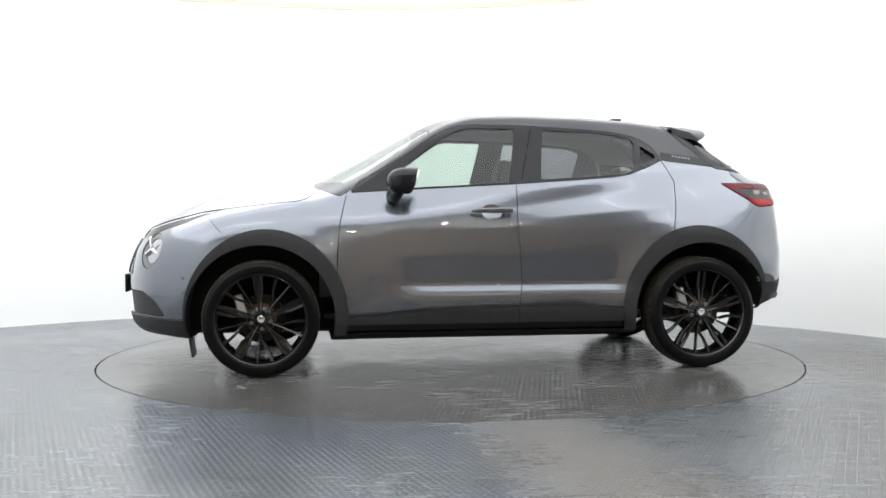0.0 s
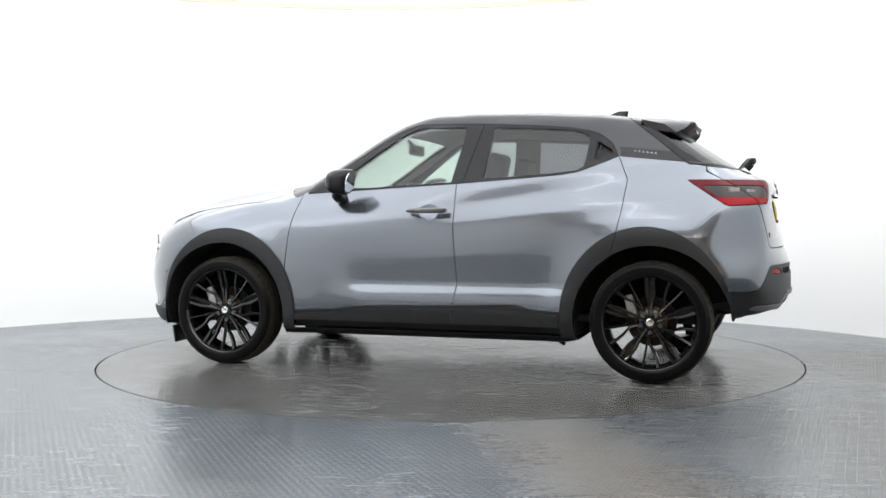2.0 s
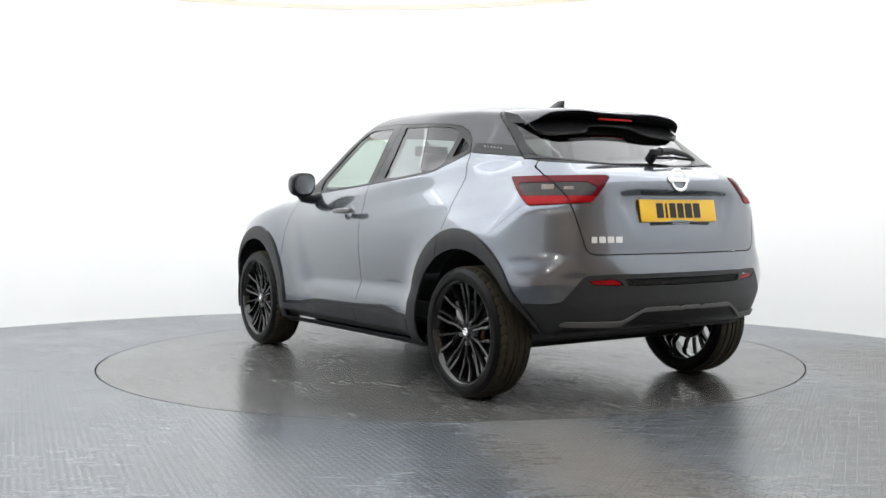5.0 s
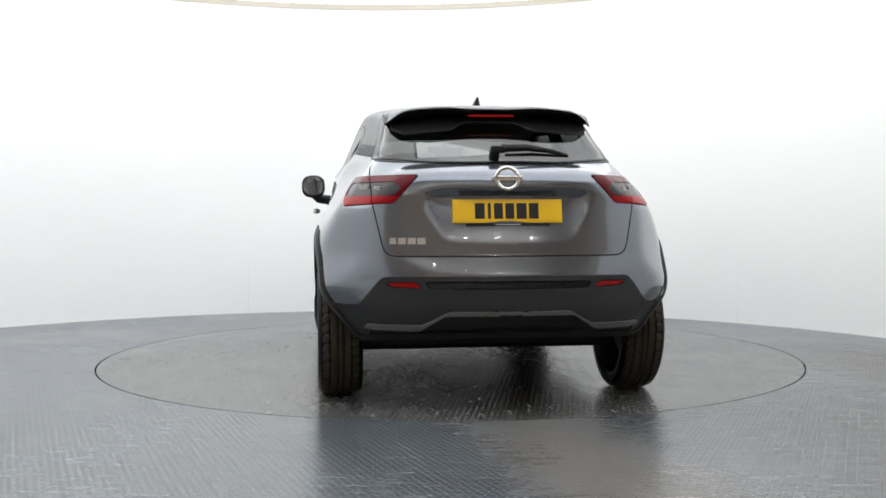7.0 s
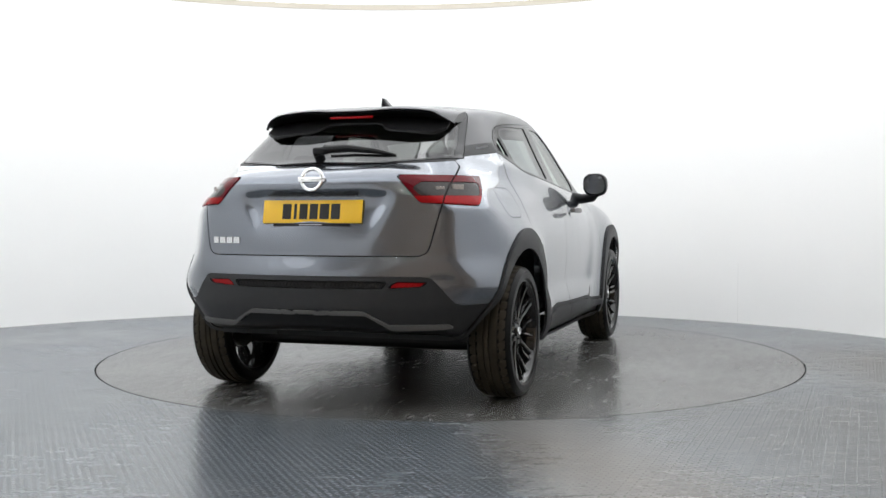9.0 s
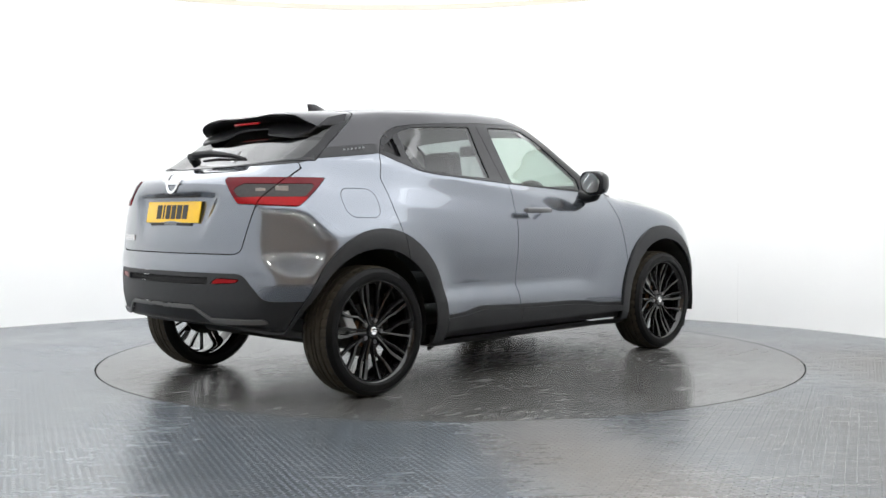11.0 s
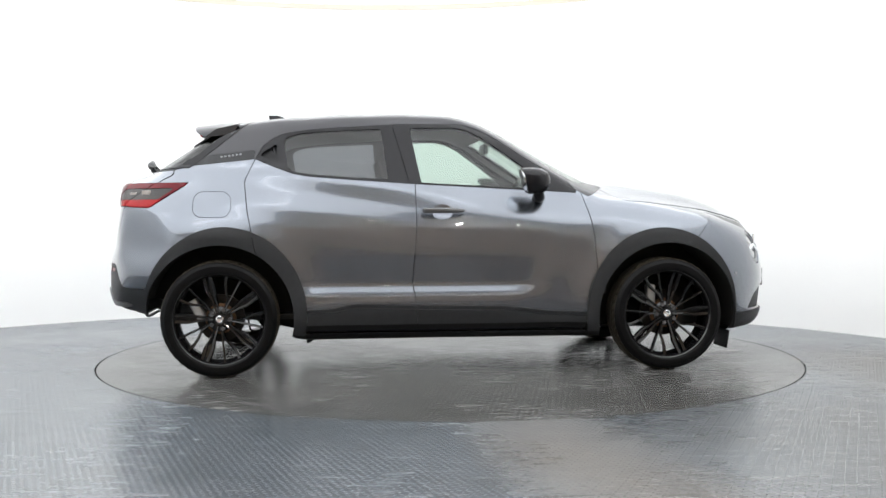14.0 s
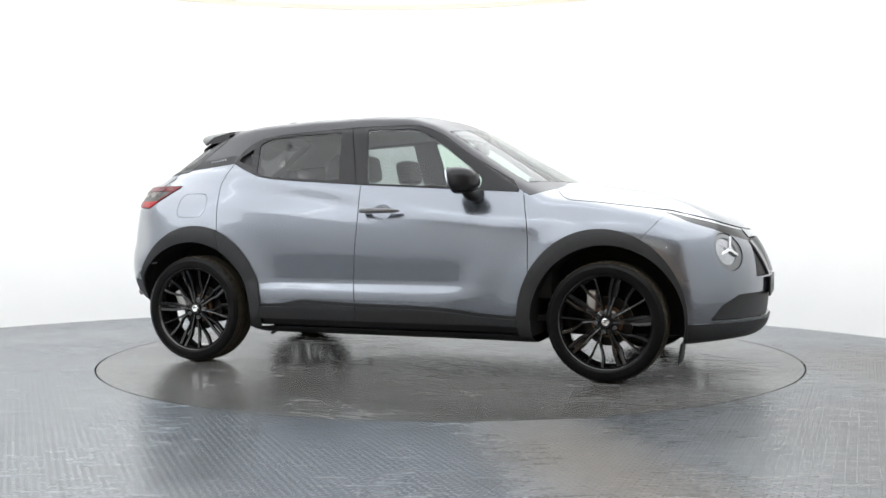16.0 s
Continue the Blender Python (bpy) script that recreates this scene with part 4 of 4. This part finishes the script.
    # wheel wells
    for hx in (HUB_X, -HUB_X):
        w0a, w1a = (-13, 193) if hx > 0 else (-13, 166)
        bm = bmesh.new()
        rows = []
        for yy in ((0.845 if hx > 0 else 0.79), 0.52):
            rows.append([(hx + 0.43 * math.cos(a), s * yy, 0.338 + 0.43 * math.sin(a)) for a in [radians(w0a + k * (w1a - w0a) / 28) for k in range(29)]])
        loft(bm, rows, cap=False, closed=False)
        bm.faces.new([v for v in bm.verts][29:])
        ob = part("wheel_well", bm, WELL, car, "black wheel well lining")
    # the flap in front of each front wheel, and the bracket behind the sill
    bm = bmesh.new()
    box(bm, (1.715, s * 0.70, 0.17), (0.012, 0.20, 0.11), 0.003, Euler((0, 0.15, 0)).to_matrix())
    part("air_flap", bm, SATIN_BLACK, car, "black rubber air flap")
    bm = bmesh.new()
    rod(bm, [(-0.79, s * 0.74, 0.26), (-0.80, s * 0.74, 0.20), (-0.825, s * 0.74, 0.185)], [0.014, 0.014, 0.010], 8)
    part("jacking_bracket", bm, SATIN_BLACK, car, "black bracket")
    # word on the rear pillar, as bars
    for k in range(6):
        x = -1.208 - k * 0.0225
        P = cast(np.array([[x, 0.0, 1.294 - k * 0.0028 - 0.006]]), np.array([[0.0, 1.0, 0.0]]))[0]
        bm = bmesh.new()
        box(bm, (x, s * (P[1] + 0.0015), P[2]), (0.013, 0.002, 0.016), 0, Euler((s * -0.33, 0.1, 0)).to_matrix())
        part("letter_bar", bm, GREY_INK, car, smooth=False)
    # seats
    for nm, bx in (("front_seat", 0.0), ("rear_seat", -0.86)):
        bm = bmesh.new()
        box(bm, (bx + 0.25, s * 0.36, 0.50), (0.52, 0.50, 0.16), 0.05, seg=3)
        seat = part(nm, bm, SEAT, car, "charcoal fabric seat")
        bm = bmesh.new()
        secs = []
        for k, (zz, w, dx) in enumerate(((0.50, 0.24, 0.0), (0.62, 0.255, 0.0), (0.85, 0.25, -0.01), (1.02, 0.22, -0.02), (1.10, 0.16, -0.03), (1.13, 0.10, -0.035))):
            xc = bx - (zz - 0.5) * 0.42 + dx
            secs.append([(xc + 0.065 * math.sin(a) * (0.4 + 0.6 * w / 0.25), s * 0.36 + w * math.copysign(abs(math.cos(a)) ** 0.6, math.cos(a)), zz) for a in [j * math.pi / 10 for j in range(20)]])
        loft(bm, secs)
        part("backrest", bm, SEAT, seat)
        bm = bmesh.new()
        box(bm, (bx - 0.325, s * 0.36, 1.225 if bx == 0 else 1.18), (0.10, 0.26, 0.17), 0.045, Euler((0, -0.2, 0)).to_matrix(), 3)
        part("headrest", bm, SEAT, seat)

panel("bumper_shell", bumper_top, PAINT, car, label="grey painted rear bumper")
panel("nose", nose, PAINT, car)
panel("roof", roof, ROOF_PAINT, car, label="dark roof and pillars")
panel("bonnet", bonnet, PAINT, car)
no_shadow(panel("windscreen", screen, CLEAR_GLASS, car, label="clear windscreen", rim=0))
v_band, mesh_in = split(grille, np.abs(Y(grille) - 0.17 - (Z(grille) - 0.58) * 0.75) - 0.030)
gr = panel("grille", mesh_in, GRILLE, car, label="black mesh grille", push=-0.01)
for sd in ("left", "right"):
    panel("grille_blade", v_band, BEZEL, gr, sd, "slanting dark chrome blade", push=0.006)
panel("intake", intake, CLAD, car, label="black plastic front intake", push=-0.012)
gate = panel("tailgate", tailgate, PAINT, car)
panel("window_frame", hatch_top, GLOSS_BLACK, gate, label="gloss black rear window frame")
no_shadow(panel("rear_window", rear_glass, REAR_GLASS, gate, label="tinted rear window", push=-0.002, rim=0))
panel("rear_bumper_skirt", rear_bumper, CLAD, car, label="black plastic lower rear bumper")
panel("mesh_strip", mesh_strip, GRILLE, car, label="black honeycomb strip", push=-0.012)
# thin crossing ribs fill the strip with a honeycomb
comb = bmesh.new()
for i in range(-20, 20):
    for j in range(2):
        for k in (0, 1):
            ends = np.array([[-1.0, (i + 0.5 * (j + k) % 1) * 0.019 + 0.0095 * (1 - k), 0.594 + 0.0145 * (j + e)] for e in (0, 1)])
            ends[:, 1] += np.array([0.0, 0.0095 if k else -0.0095])
            hit = cast(ends, np.array([[-1.0, 0.0, 0.0]] * 2))
            rod(comb, [(p[0] + 0.007, p[1], p[2]) for p in hit], 0.0014, 4)
ribs = part("honeycomb", comb, GLOSS_BLACK, car, "black honeycomb ribs")
ribs["kind"] = "stuff"
panel("skid_trim", skid, SKID, car, label="dark grey skid trim", push=0.010)
panel("diffuser", diffuser, SATIN_BLACK, car, label="black diffuser", push=-0.006)
panel("front_skirt", front_skirt, CLAD, car, label="black plastic front skirt", push=0.01)
panel("underbody", under_body, SATIN_BLACK, car, label="black underbody", rim=0)


def join(parts, push):
    V, N, T, o = [], [], [], 0
    for v, n, t in parts:
        V.append(v + n * push), N.append(n), T.append(t + o)
        o += len(v)
    return np.concatenate(V), np.concatenate(N), np.concatenate(T)


gaps = panel("shut_lines", join(GAPS, -0.006), PIT, car, label="dark shut lines", rim=0)
gaps["kind"] = "stuff"
panel("flap_line", join(GAPS_RIGHT, -0.004), PIT, car, "right", label="dark line round the flap", rim=0)["kind"] = "stuff"
for nm, ps, mt in (("cabin_lining", [door_F, door_R, quarter, wing, pillar_F, pillar_R, sill_up, sill_mid, sill_low, tailgate, hatch_top, nose, rear_bumper, tail, strip, bumper_top], LINING), ("headlining", [roof], HEADLINER)):
    v, n, t = join(ps, -0.03)
    panel(nm, (v, -n, t), mt, car, rim=0)


# ---- cabin ----
def cabin():
    bm = bmesh.new()
    box(bm, (-0.35, 0, 0.33), (2.6, 1.36, 0.03))
    part("cabin_floor", bm, LINING, car, smooth=False)
    bm = bmesh.new()
    secs = []
    for y in (-0.72, -0.4, -0.1, 0.1, 0.4, 0.72):
        e = 0.02 if abs(y) > 0.5 else 0.0
        top = 1.045 if y > -0.2 else 1.06
        secs.append([(0.98, y, 0.45), (0.98, y, 1.02), (0.86, y, 1.035), (0.62 + e, y, top), (0.55 + e, y, top - 0.03), (0.53 + e, y, 0.90), (0.60, y, 0.70), (0.62, y, 0.45)])
    loft(bm, secs)
    part("dashboard", bm, LINING, car, "dark soft dashboard", angle=0.9)
    root = part("steering_wheel", revolve(bmesh.new(), [(0.175 + 0.015 * math.cos(a), 0.015 * math.sin(a)) for a in [k * math.pi / 5 for k in range(10)]], 40), SATIN_BLACK, car, "black steering wheel")
    root.matrix_basis = pose(0.44, -0.36, 0.985, 0, 0, 90) @ pose(0, 0, 0, 24, 0, 0)
    bm = bmesh.new()
    box(bm, (0, 0, 0), (0.34, 0.02, 0.035), 0.008)
    box(bm, (0, 0, -0.085), (0.035, 0.02, 0.16), 0.008)
    box(bm, (0, 0, 0), (0.13, 0.045, 0.11), 0.02)
    part("spokes", bm, SATIN_BLACK, root)
    bm = bmesh.new()
    box(bm, (0.335, 0, 1.362), (0.03, 0.25, 0.072), 0.014, seg=3)
    mr = part("interior_mirror", bm, SATIN_BLACK, car, "black rear-view mirror")
    bm = bmesh.new()
    rod(bm, [(0.345, 0, 1.385), (0.40, 0, 1.43)], 0.012)
    part("mount", bm, SATIN_BLACK, mr)
    bm = bmesh.new()
    cyl(bm, (-HUB_X, 0, 0.27), (0, 1, 0), 0.045, 0.045, 1.35, 16)
    part("rear_axle", bm, SATIN_BLACK, car, "black rear axle beam")


# ---- rear details ----
def spoiler():
    glass_z = lambda x, a: float(TOP(x) - CROWN(x) * (a / 0.62) ** 2.2)
    secs, band_secs = [], []
    for i in range(41):
        y = -0.533 + 1.066 * i / 40
        a = abs(y) * 0.957
        tipz = 1.473 + 0.006 * math.exp(-((a - 0.22) / 0.08) ** 2) - 0.60 * max(0, a - 0.30) ** 2 * 1.3 - 1.1 * max(0, a - 0.41) ** 1.5
        edge = max(0.0, (a - 0.45) / 0.06) ** 2
        tipx = -1.512 + 0.16 * max(0, a - 0.30) + 0.05 * edge
        rz = 1.508 - 0.055 * (a / 0.62) ** 2.2 * 1.1
        hx = -1.375
        hz = glass_z(hx, a) - 0.012
        secs.append([(-1.23, y, rz + 0.010), (-1.36, y, 0.55 * rz + 0.45 * tipz + 0.010), (tipx + 0.012, y, tipz + 0.004), (tipx, y, tipz - 0.004), (tipx + 0.010, y, tipz - 0.013), (hx - 0.045, y, 0.6 * hz + 0.4 * tipz), (hx, y, hz), (-1.26, y, rz - 0.05)])
        w = 1 / (1 + math.exp(-(a - 0.165) / 0.012)) / (1 + math.exp((a - 0.455) / 0.012))
        bx = -1.452 - 0.055 * w
        if a < 0.50:
            band_secs.append([(hx + 0.01, y, glass_z(hx + 0.01, a) + 0.004), (bx, y, glass_z(bx, a) + 0.005), (bx, y, glass_z(bx, a) - 0.006), (hx + 0.01, y, glass_z(hx + 0.01, a) - 0.006)])
    top, low_part, band = bmesh.new(), bmesh.new(), bmesh.new()
    loft(top, [[s[0], s[1], s[2], s[3], (s[3][0] + 0.02, s[3][1], s[3][2] - 0.006), (s[1][0], s[1][1], s[1][2] - 0.012), (s[0][0], s[0][1], s[0][2] - 0.014)] for s in secs])
    loft(low_part, [[(s[3][0] + 0.012, s[3][1], s[3][2] - 0.005), s[4], s[5], s[6], s[7], (s[1][0], s[1][1], s[1][2] - 0.010)] for s in secs[1:-1]])
    loft(band, band_secs)
    sp = part("spoiler", top, ROOF_PAINT, gate, "dark roof spoiler", angle=0.7)
    part("spoiler_underside", low_part, SATIN_BLACK, sp, "black underside of the spoiler", angle=0.7)
    part("glass_band", band, SATIN_BLACK, sp, "black band with two lobes on the rear glass")
    for k in (0, -1):
        s = secs[k]
        d = 0.004 if k else -0.004
        bm = bmesh.new()
        pts = [s[0], s[1], s[2], s[3], s[4], s[5], s[6], s[7]]
        loft(bm, [[(x, y, z) for x, y, z in pts], [(x, y + d, z) for x, y, z in pts]])
        part("end_plate", bm, ROOF_PAINT, sp)
    return sp


def rear_details():
    spoiler()
    bm = bmesh.new()
    box(bm, (-1.500, 0, 1.437), (0.012, 0.24, 0.012), 0.004)
    part("brake_lamp", bm, RED_LENS, gate, "slim red high brake lamp")
    bm = bmesh.new()
    secs = []
    for z, l, w in ((1.525, 0.19, 0.030), (1.540, 0.165, 0.026), (1.555, 0.125, 0.018), (1.570, 0.09, 0.011), (1.580, 0.065, 0.006)):
        xr = -1.075 + (z - 1.535) * -0.15
        secs.append([(xr + l * (0.5 + 0.5 * math.cos(a)), w * math.sin(a) * (1 if math.cos(a) < 0 else 0.8), z) for a in [k * math.pi / 8 for k in range(16)]])
    loft(bm, secs)
    part("antenna_fin", bm, GLOSS_BLACK, car, "gloss black shark-fin antenna")
    # wiper
    bm = bmesh.new()
    rod(bm, [(-1.795, 0.035, 1.205), (-1.825, 0.035, 1.236)], 0.026, 14)
    box(bm, (-1.83, 0.02, 1.246), (0.035, 0.075, 0.036), 0.012, seg=3)
    wp = part("rear_wiper", bm, SATIN_BLACK, gate, "black rear wiper")
    bm = bmesh.new()
    rod(bm, [(-1.835, 0.0, 1.252), (-1.805, -0.12, 1.258), (-1.775, -0.25, 1.243), (-1.745, -0.34, 1.224)], [0.021, 0.019, 0.013, 0.007], 10)
    part("arm", bm, SATIN_BLACK, wp)
    bm = bmesh.new()
    rod(bm, [(-1.79, -0.02, 1.222), (-1.78, -0.15, 1.226), (-1.742, -0.345, 1.219)], [0.007, 0.008, 0.006], 8)
    part("blade", bm, SATIN_BLACK, wp)
    # badge: ring and bar
    bm = bmesh.new()
    revolve(bm, [(0.052 + 0.009 * math.cos(a), 0.006 * math.sin(a)) for a in [k * math.pi / 5 for k in range(10)]], 40)
    bd = part("badge", bm, CHROME, gate, "round chrome badge with a cross bar")
    bd.matrix_basis = pose(-1.968, 0.0, 1.103, 0, 0, 0) @ pose(0, 0, 0, 0, 12, 0) @ pose(0, 0, 0, 0, 0, 90)
    bm = bmesh.new()
    box(bm, (0, 0.0, 0), (0.142, 0.010, 0.024), 0.004)
    part("bar", bm, CHROME, bd)
    # plate with bars for its characters
    bm = bmesh.new()
    box(bm, (0, 0, 0), (0.52, 0.008, 0.112), 0.0035)
    pl = part("number_plate", bm, YELLOW, gate, "yellow reflective rear plate with black characters")
    pl.matrix_basis = pose(-1.966, 0.0, 0.950, 0, 0, -90) @ pose(0, 0, 0, -10, 0, 0)
    for k, (c, w) in enumerate(((-0.132, 0.046), (-0.087, 0.014), (-0.044, 0.042), (0.010, 0.042), (0.066, 0.048), (0.124, 0.046))):
        bm = bmesh.new()
        box(bm, (c, -0.0048, 0), (w, 0.002, 0.074))
        part("character_bar", bm, INK, pl, smooth=False)
    bm = bmesh.new()
    box(bm, (0, -0.001, -0.064), (0.40, 0.012, 0.016), 0.003)
    part("plate_holder", bm, SATIN_BLACK, pl, "black plate holder with tiny pale print")
    bm = bmesh.new()
    box(bm, (0, -0.0075, -0.064), (0.12, 0.002, 0.004))
    part("print_bar", bm, GREY_INK, pl, smooth=False)
    for k, (c, w) in enumerate(((0.066, 0.030), (0.024, 0.036), (-0.020, 0.038), (-0.064, 0.038))):
        bm = bmesh.new()
        P = cast(np.array([[-1.0, 0.470 + c, 0.812]]), np.array([[-1.0, 0.0, 0.0]]))[0]
        box(bm, (P[0] - 0.002, P[1], P[2]), (0.004, w, 0.031), 0.001, Euler((0.0, 0, -0.2)).to_matrix())
        part("letter_bar", bm, SILVER, gate, "silver raised lettering", smooth=False)
    bm = bmesh.new()
    box(bm, (-1.955, 0, 1.028), (0.05, 0.46, 0.007), 0.002)
    part("handle_strip", bm, SATIN_BLACK, gate, "black strip over the plate")
    bm = bmesh.new()
    box(bm, (2.158, 0, 0.515), (0.012, 0.52, 0.112), 0.004)
    part("front_plate", bm, SATIN_BLACK, car, "front plate in a black holder")


# ---- wheels ----
def wheel(name, label):
    root = new(name)
    W, R = 0.1125, 0.337
    bm = bmesh.new()
    side = [(0.255, 0.098), (0.262, 0.105), (0.270, 0.1085), (0.272, 0.1105), (0.292, 0.1125), (0.305, 0.111), (0.307, 0.1085), (0.318, 0.104), (0.327, 0.094)]
    prof = [(r, -y) for r, y in side] + [(r, y) for r, y in reversed(side)]
    revolve(bm, prof, 96)
    tyre = part("tyre", bm, RUBBER, root)
    bm = bmesh.new()
    prof = [(0.322, -0.098), (0.331, -0.084), (0.3355, -0.066), (0.3355, -0.060), (0.327, -0.058), (0.327, -0.050), (0.337, -0.048), (0.337, -0.020), (0.328, -0.018), (0.328, -0.009), (0.3372, -0.007), (0.3372, 0.007), (0.328, 0.009), (0.328, 0.018), (0.337, 0.020), (0.337, 0.048), (0.327, 0.050), (0.327, 0.058), (0.3355, 0.060), (0.3355, 0.066), (0.331, 0.084), (0.322, 0.098), (0.300, 0.08), (0.300, -0.08)]
    n = 168
    rings = []
    for i in range(n):
        a = 2 * math.pi * i / n
        ring = []
        for r, y in prof:
            if abs(y) > 0.055 and r > 0.325 and i % 4 == 0:
                r -= 0.006
            ring.append(bm.verts.new((r * math.cos(a + y * 0.6), y, r * math.sin(a + y * 0.6))))
        rings.append(ring)
    k = len(prof)
    for i in range(n):
        A, B = rings[i], rings[(i + 1) % n]
        for j in range(k):
            bm.faces.new((A[j], A[(j + 1) % k], B[(j + 1) % k], B[j]))
    part("tread", bm, TREAD, tyre, "dusty brown-black grooved tread", angle=0.4)
    bm = bmesh.new()
    revolve(bm, [(0.262, -0.10), (0.254, -0.098), (0.240, -0.06), (0.235, 0.05), (0.246, 0.080), (0.253, 0.098), (0.260, 0.1045), (0.265, 0.103), (0.258, 0.088), (0.240, 0.055), (0.244, -0.055), (0.256, -0.09)], 96)
    rim = part("rim", bm, ALLOY, root)

    def spoke(a, path, w0, w1, lean):
        """One blade: path gives its sideways place at each radius, lean tips its face."""
        bm = bmesh.new()
        secs = []
        for r, off in path:
            t = (r - 0.038) / 0.215
            ww = w0 + (w1 - w0) * t
            f = 0.066 + 0.024 * t - 0.012 * math.sin(math.pi * t)
            dp = 0.030 - 0.008 * t
            secs.append([(off - ww, f - dp, r), (off + ww, f - dp, r), (off + ww, f - 0.006 - 0.003 * lean, r), (off + ww * (0.35 * lean + 0.25), f, r), (off + ww * (0.35 * lean - 0.25), f, r), (off - ww, f - 0.006 + 0.003 * lean, r)])
        m = Matrix.Rotation(radians(a), 4, "Y")
        loft(bm, [[m @ Vector(p) for p in s] for s in secs])
        part("spoke", bm, ALLOY, rim, angle=0.3)

    for k in range(5):
        b = 72 * k + 12
        for sg in (-1, 1):
            spoke(b, [(0.040, sg * 0.007), (0.085, sg * 0.0095), (0.130, sg * 0.013), (0.168, sg * 0.021), (0.205, sg * 0.021), (0.251, sg * 0.019)], 0.0058, 0.0112, sg)
        spoke(b + 27, [(0.038, 0.0), (0.11, 0.0), (0.18, 0.0), (0.251, 0.0)], 0.0052, 0.0070, -1)
        spoke(b + 47, [(0.045, -0.012), (0.085, -0.021), (0.125, -0.025), (0.165, -0.009), (0.205, -0.001), (0.251, 0.0)], 0.0050, 0.0105, 1)
        bm = bmesh.new()
        m = Matrix.Rotation(radians(b), 4, "Y")
        loft(bm, [[m @ Vector((x, y, r)) for x, y in ((-w, 0.03), (w, 0.03), (w, f), (-w, f))] for r, w, f in ((0.10, 0.008, 0.036), (0.17, 0.012, 0.036), (0.250, 0.018, 0.046))])
        part("spoke_web", bm, ALLOY, rim)
        bm = bmesh.new()
        c = Matrix.Rotation(radians(b + 36), 4, "Y") @ Vector((0, 0.055, 0.057))
        cyl(bm, c, (0, 1, 0), 0.0135, 0.0115, 0.030, 6)
        part("wheel_nut", bm, STEEL_DARK, rim)
    bm = bmesh.new()
    revolve(bm, [(0.0, 0.02), (0.072, 0.02), (0.074, 0.045), (0.062, 0.056), (0.040, 0.062), (0.034, 0.074), (0.0, 0.074)], 40, closed=False)
    part("hub", bm, ALLOY, rim)
    bm = bmesh.new()
    revolve(bm, [(0.0, 0.072), (0.0215, 0.072), (0.0215, 0.0765), (0.017, 0.0785), (0.012, 0.077), (0.0, 0.077)], 32, closed=False)
    box(bm, (0, 0.0775, 0), (0.040, 0.003, 0.007), 0.001)
    part("hub_cap", bm, CHROME, rim, "chrome centre cap")
    bm = bmesh.new()
    revolve(bm, [(0.07, -0.032), (0.138, -0.032), (0.138, -0.024), (0.138, -0.016), (0.138, -0.010), (0.085, -0.010), (0.085, 0.025), (0.0, 0.025)], 64, closed=False)
    br = part("brake_disc", bm, STEEL, root, "bare steel brake disc")
    bm = bmesh.new()
    revolve(bm, [(0.083, 0.010), (0.088, 0.011), (0.088, 0.024), (0.06, 0.031), (0.0, 0.031)], 40, closed=False)
    part("disc_bell", bm, RUST, br, "rusty disc bell")
    bm = bmesh.new()
    box(bm, (0.125, 0.012, 0.06), (0.055, 0.06, 0.13), 0.014, Euler((0, 0.45, 0)).to_matrix(), 3)
    part("caliper", bm, CAST, root, "grey brake caliper")
    root["label"] = label
    return root


cabin()
rear_details()
w0 = wheel("wheel", "black multi-spoke alloy wheel with a low-profile tyre")
w0.parent = car
for i, (x, sgn, spin) in enumerate(((HUB_X, 1, -8), (-HUB_X, 1, -12), (HUB_X, -1, -26), (-HUB_X, -1, 4))):
    m = pose(x, 0.772 * sgn, 0.336, 0, 0, 0 if sgn > 0 else 180) @ pose(0, 0, 0, 0, spin, 0)
    if i == 0:
        w0.matrix_basis = m
    else:
        copy_thing(w0, m)


def motions():
    walk(disc, [(t, pose(0, 0, 0, 0, 0, a)) for t, a in TURN])
    walk(car, [(t, pose(0, 0, 0, 0, 0, a) @ Matrix.Translation(AXIS_TO_CAR)) for t, a in TURN])


motions()
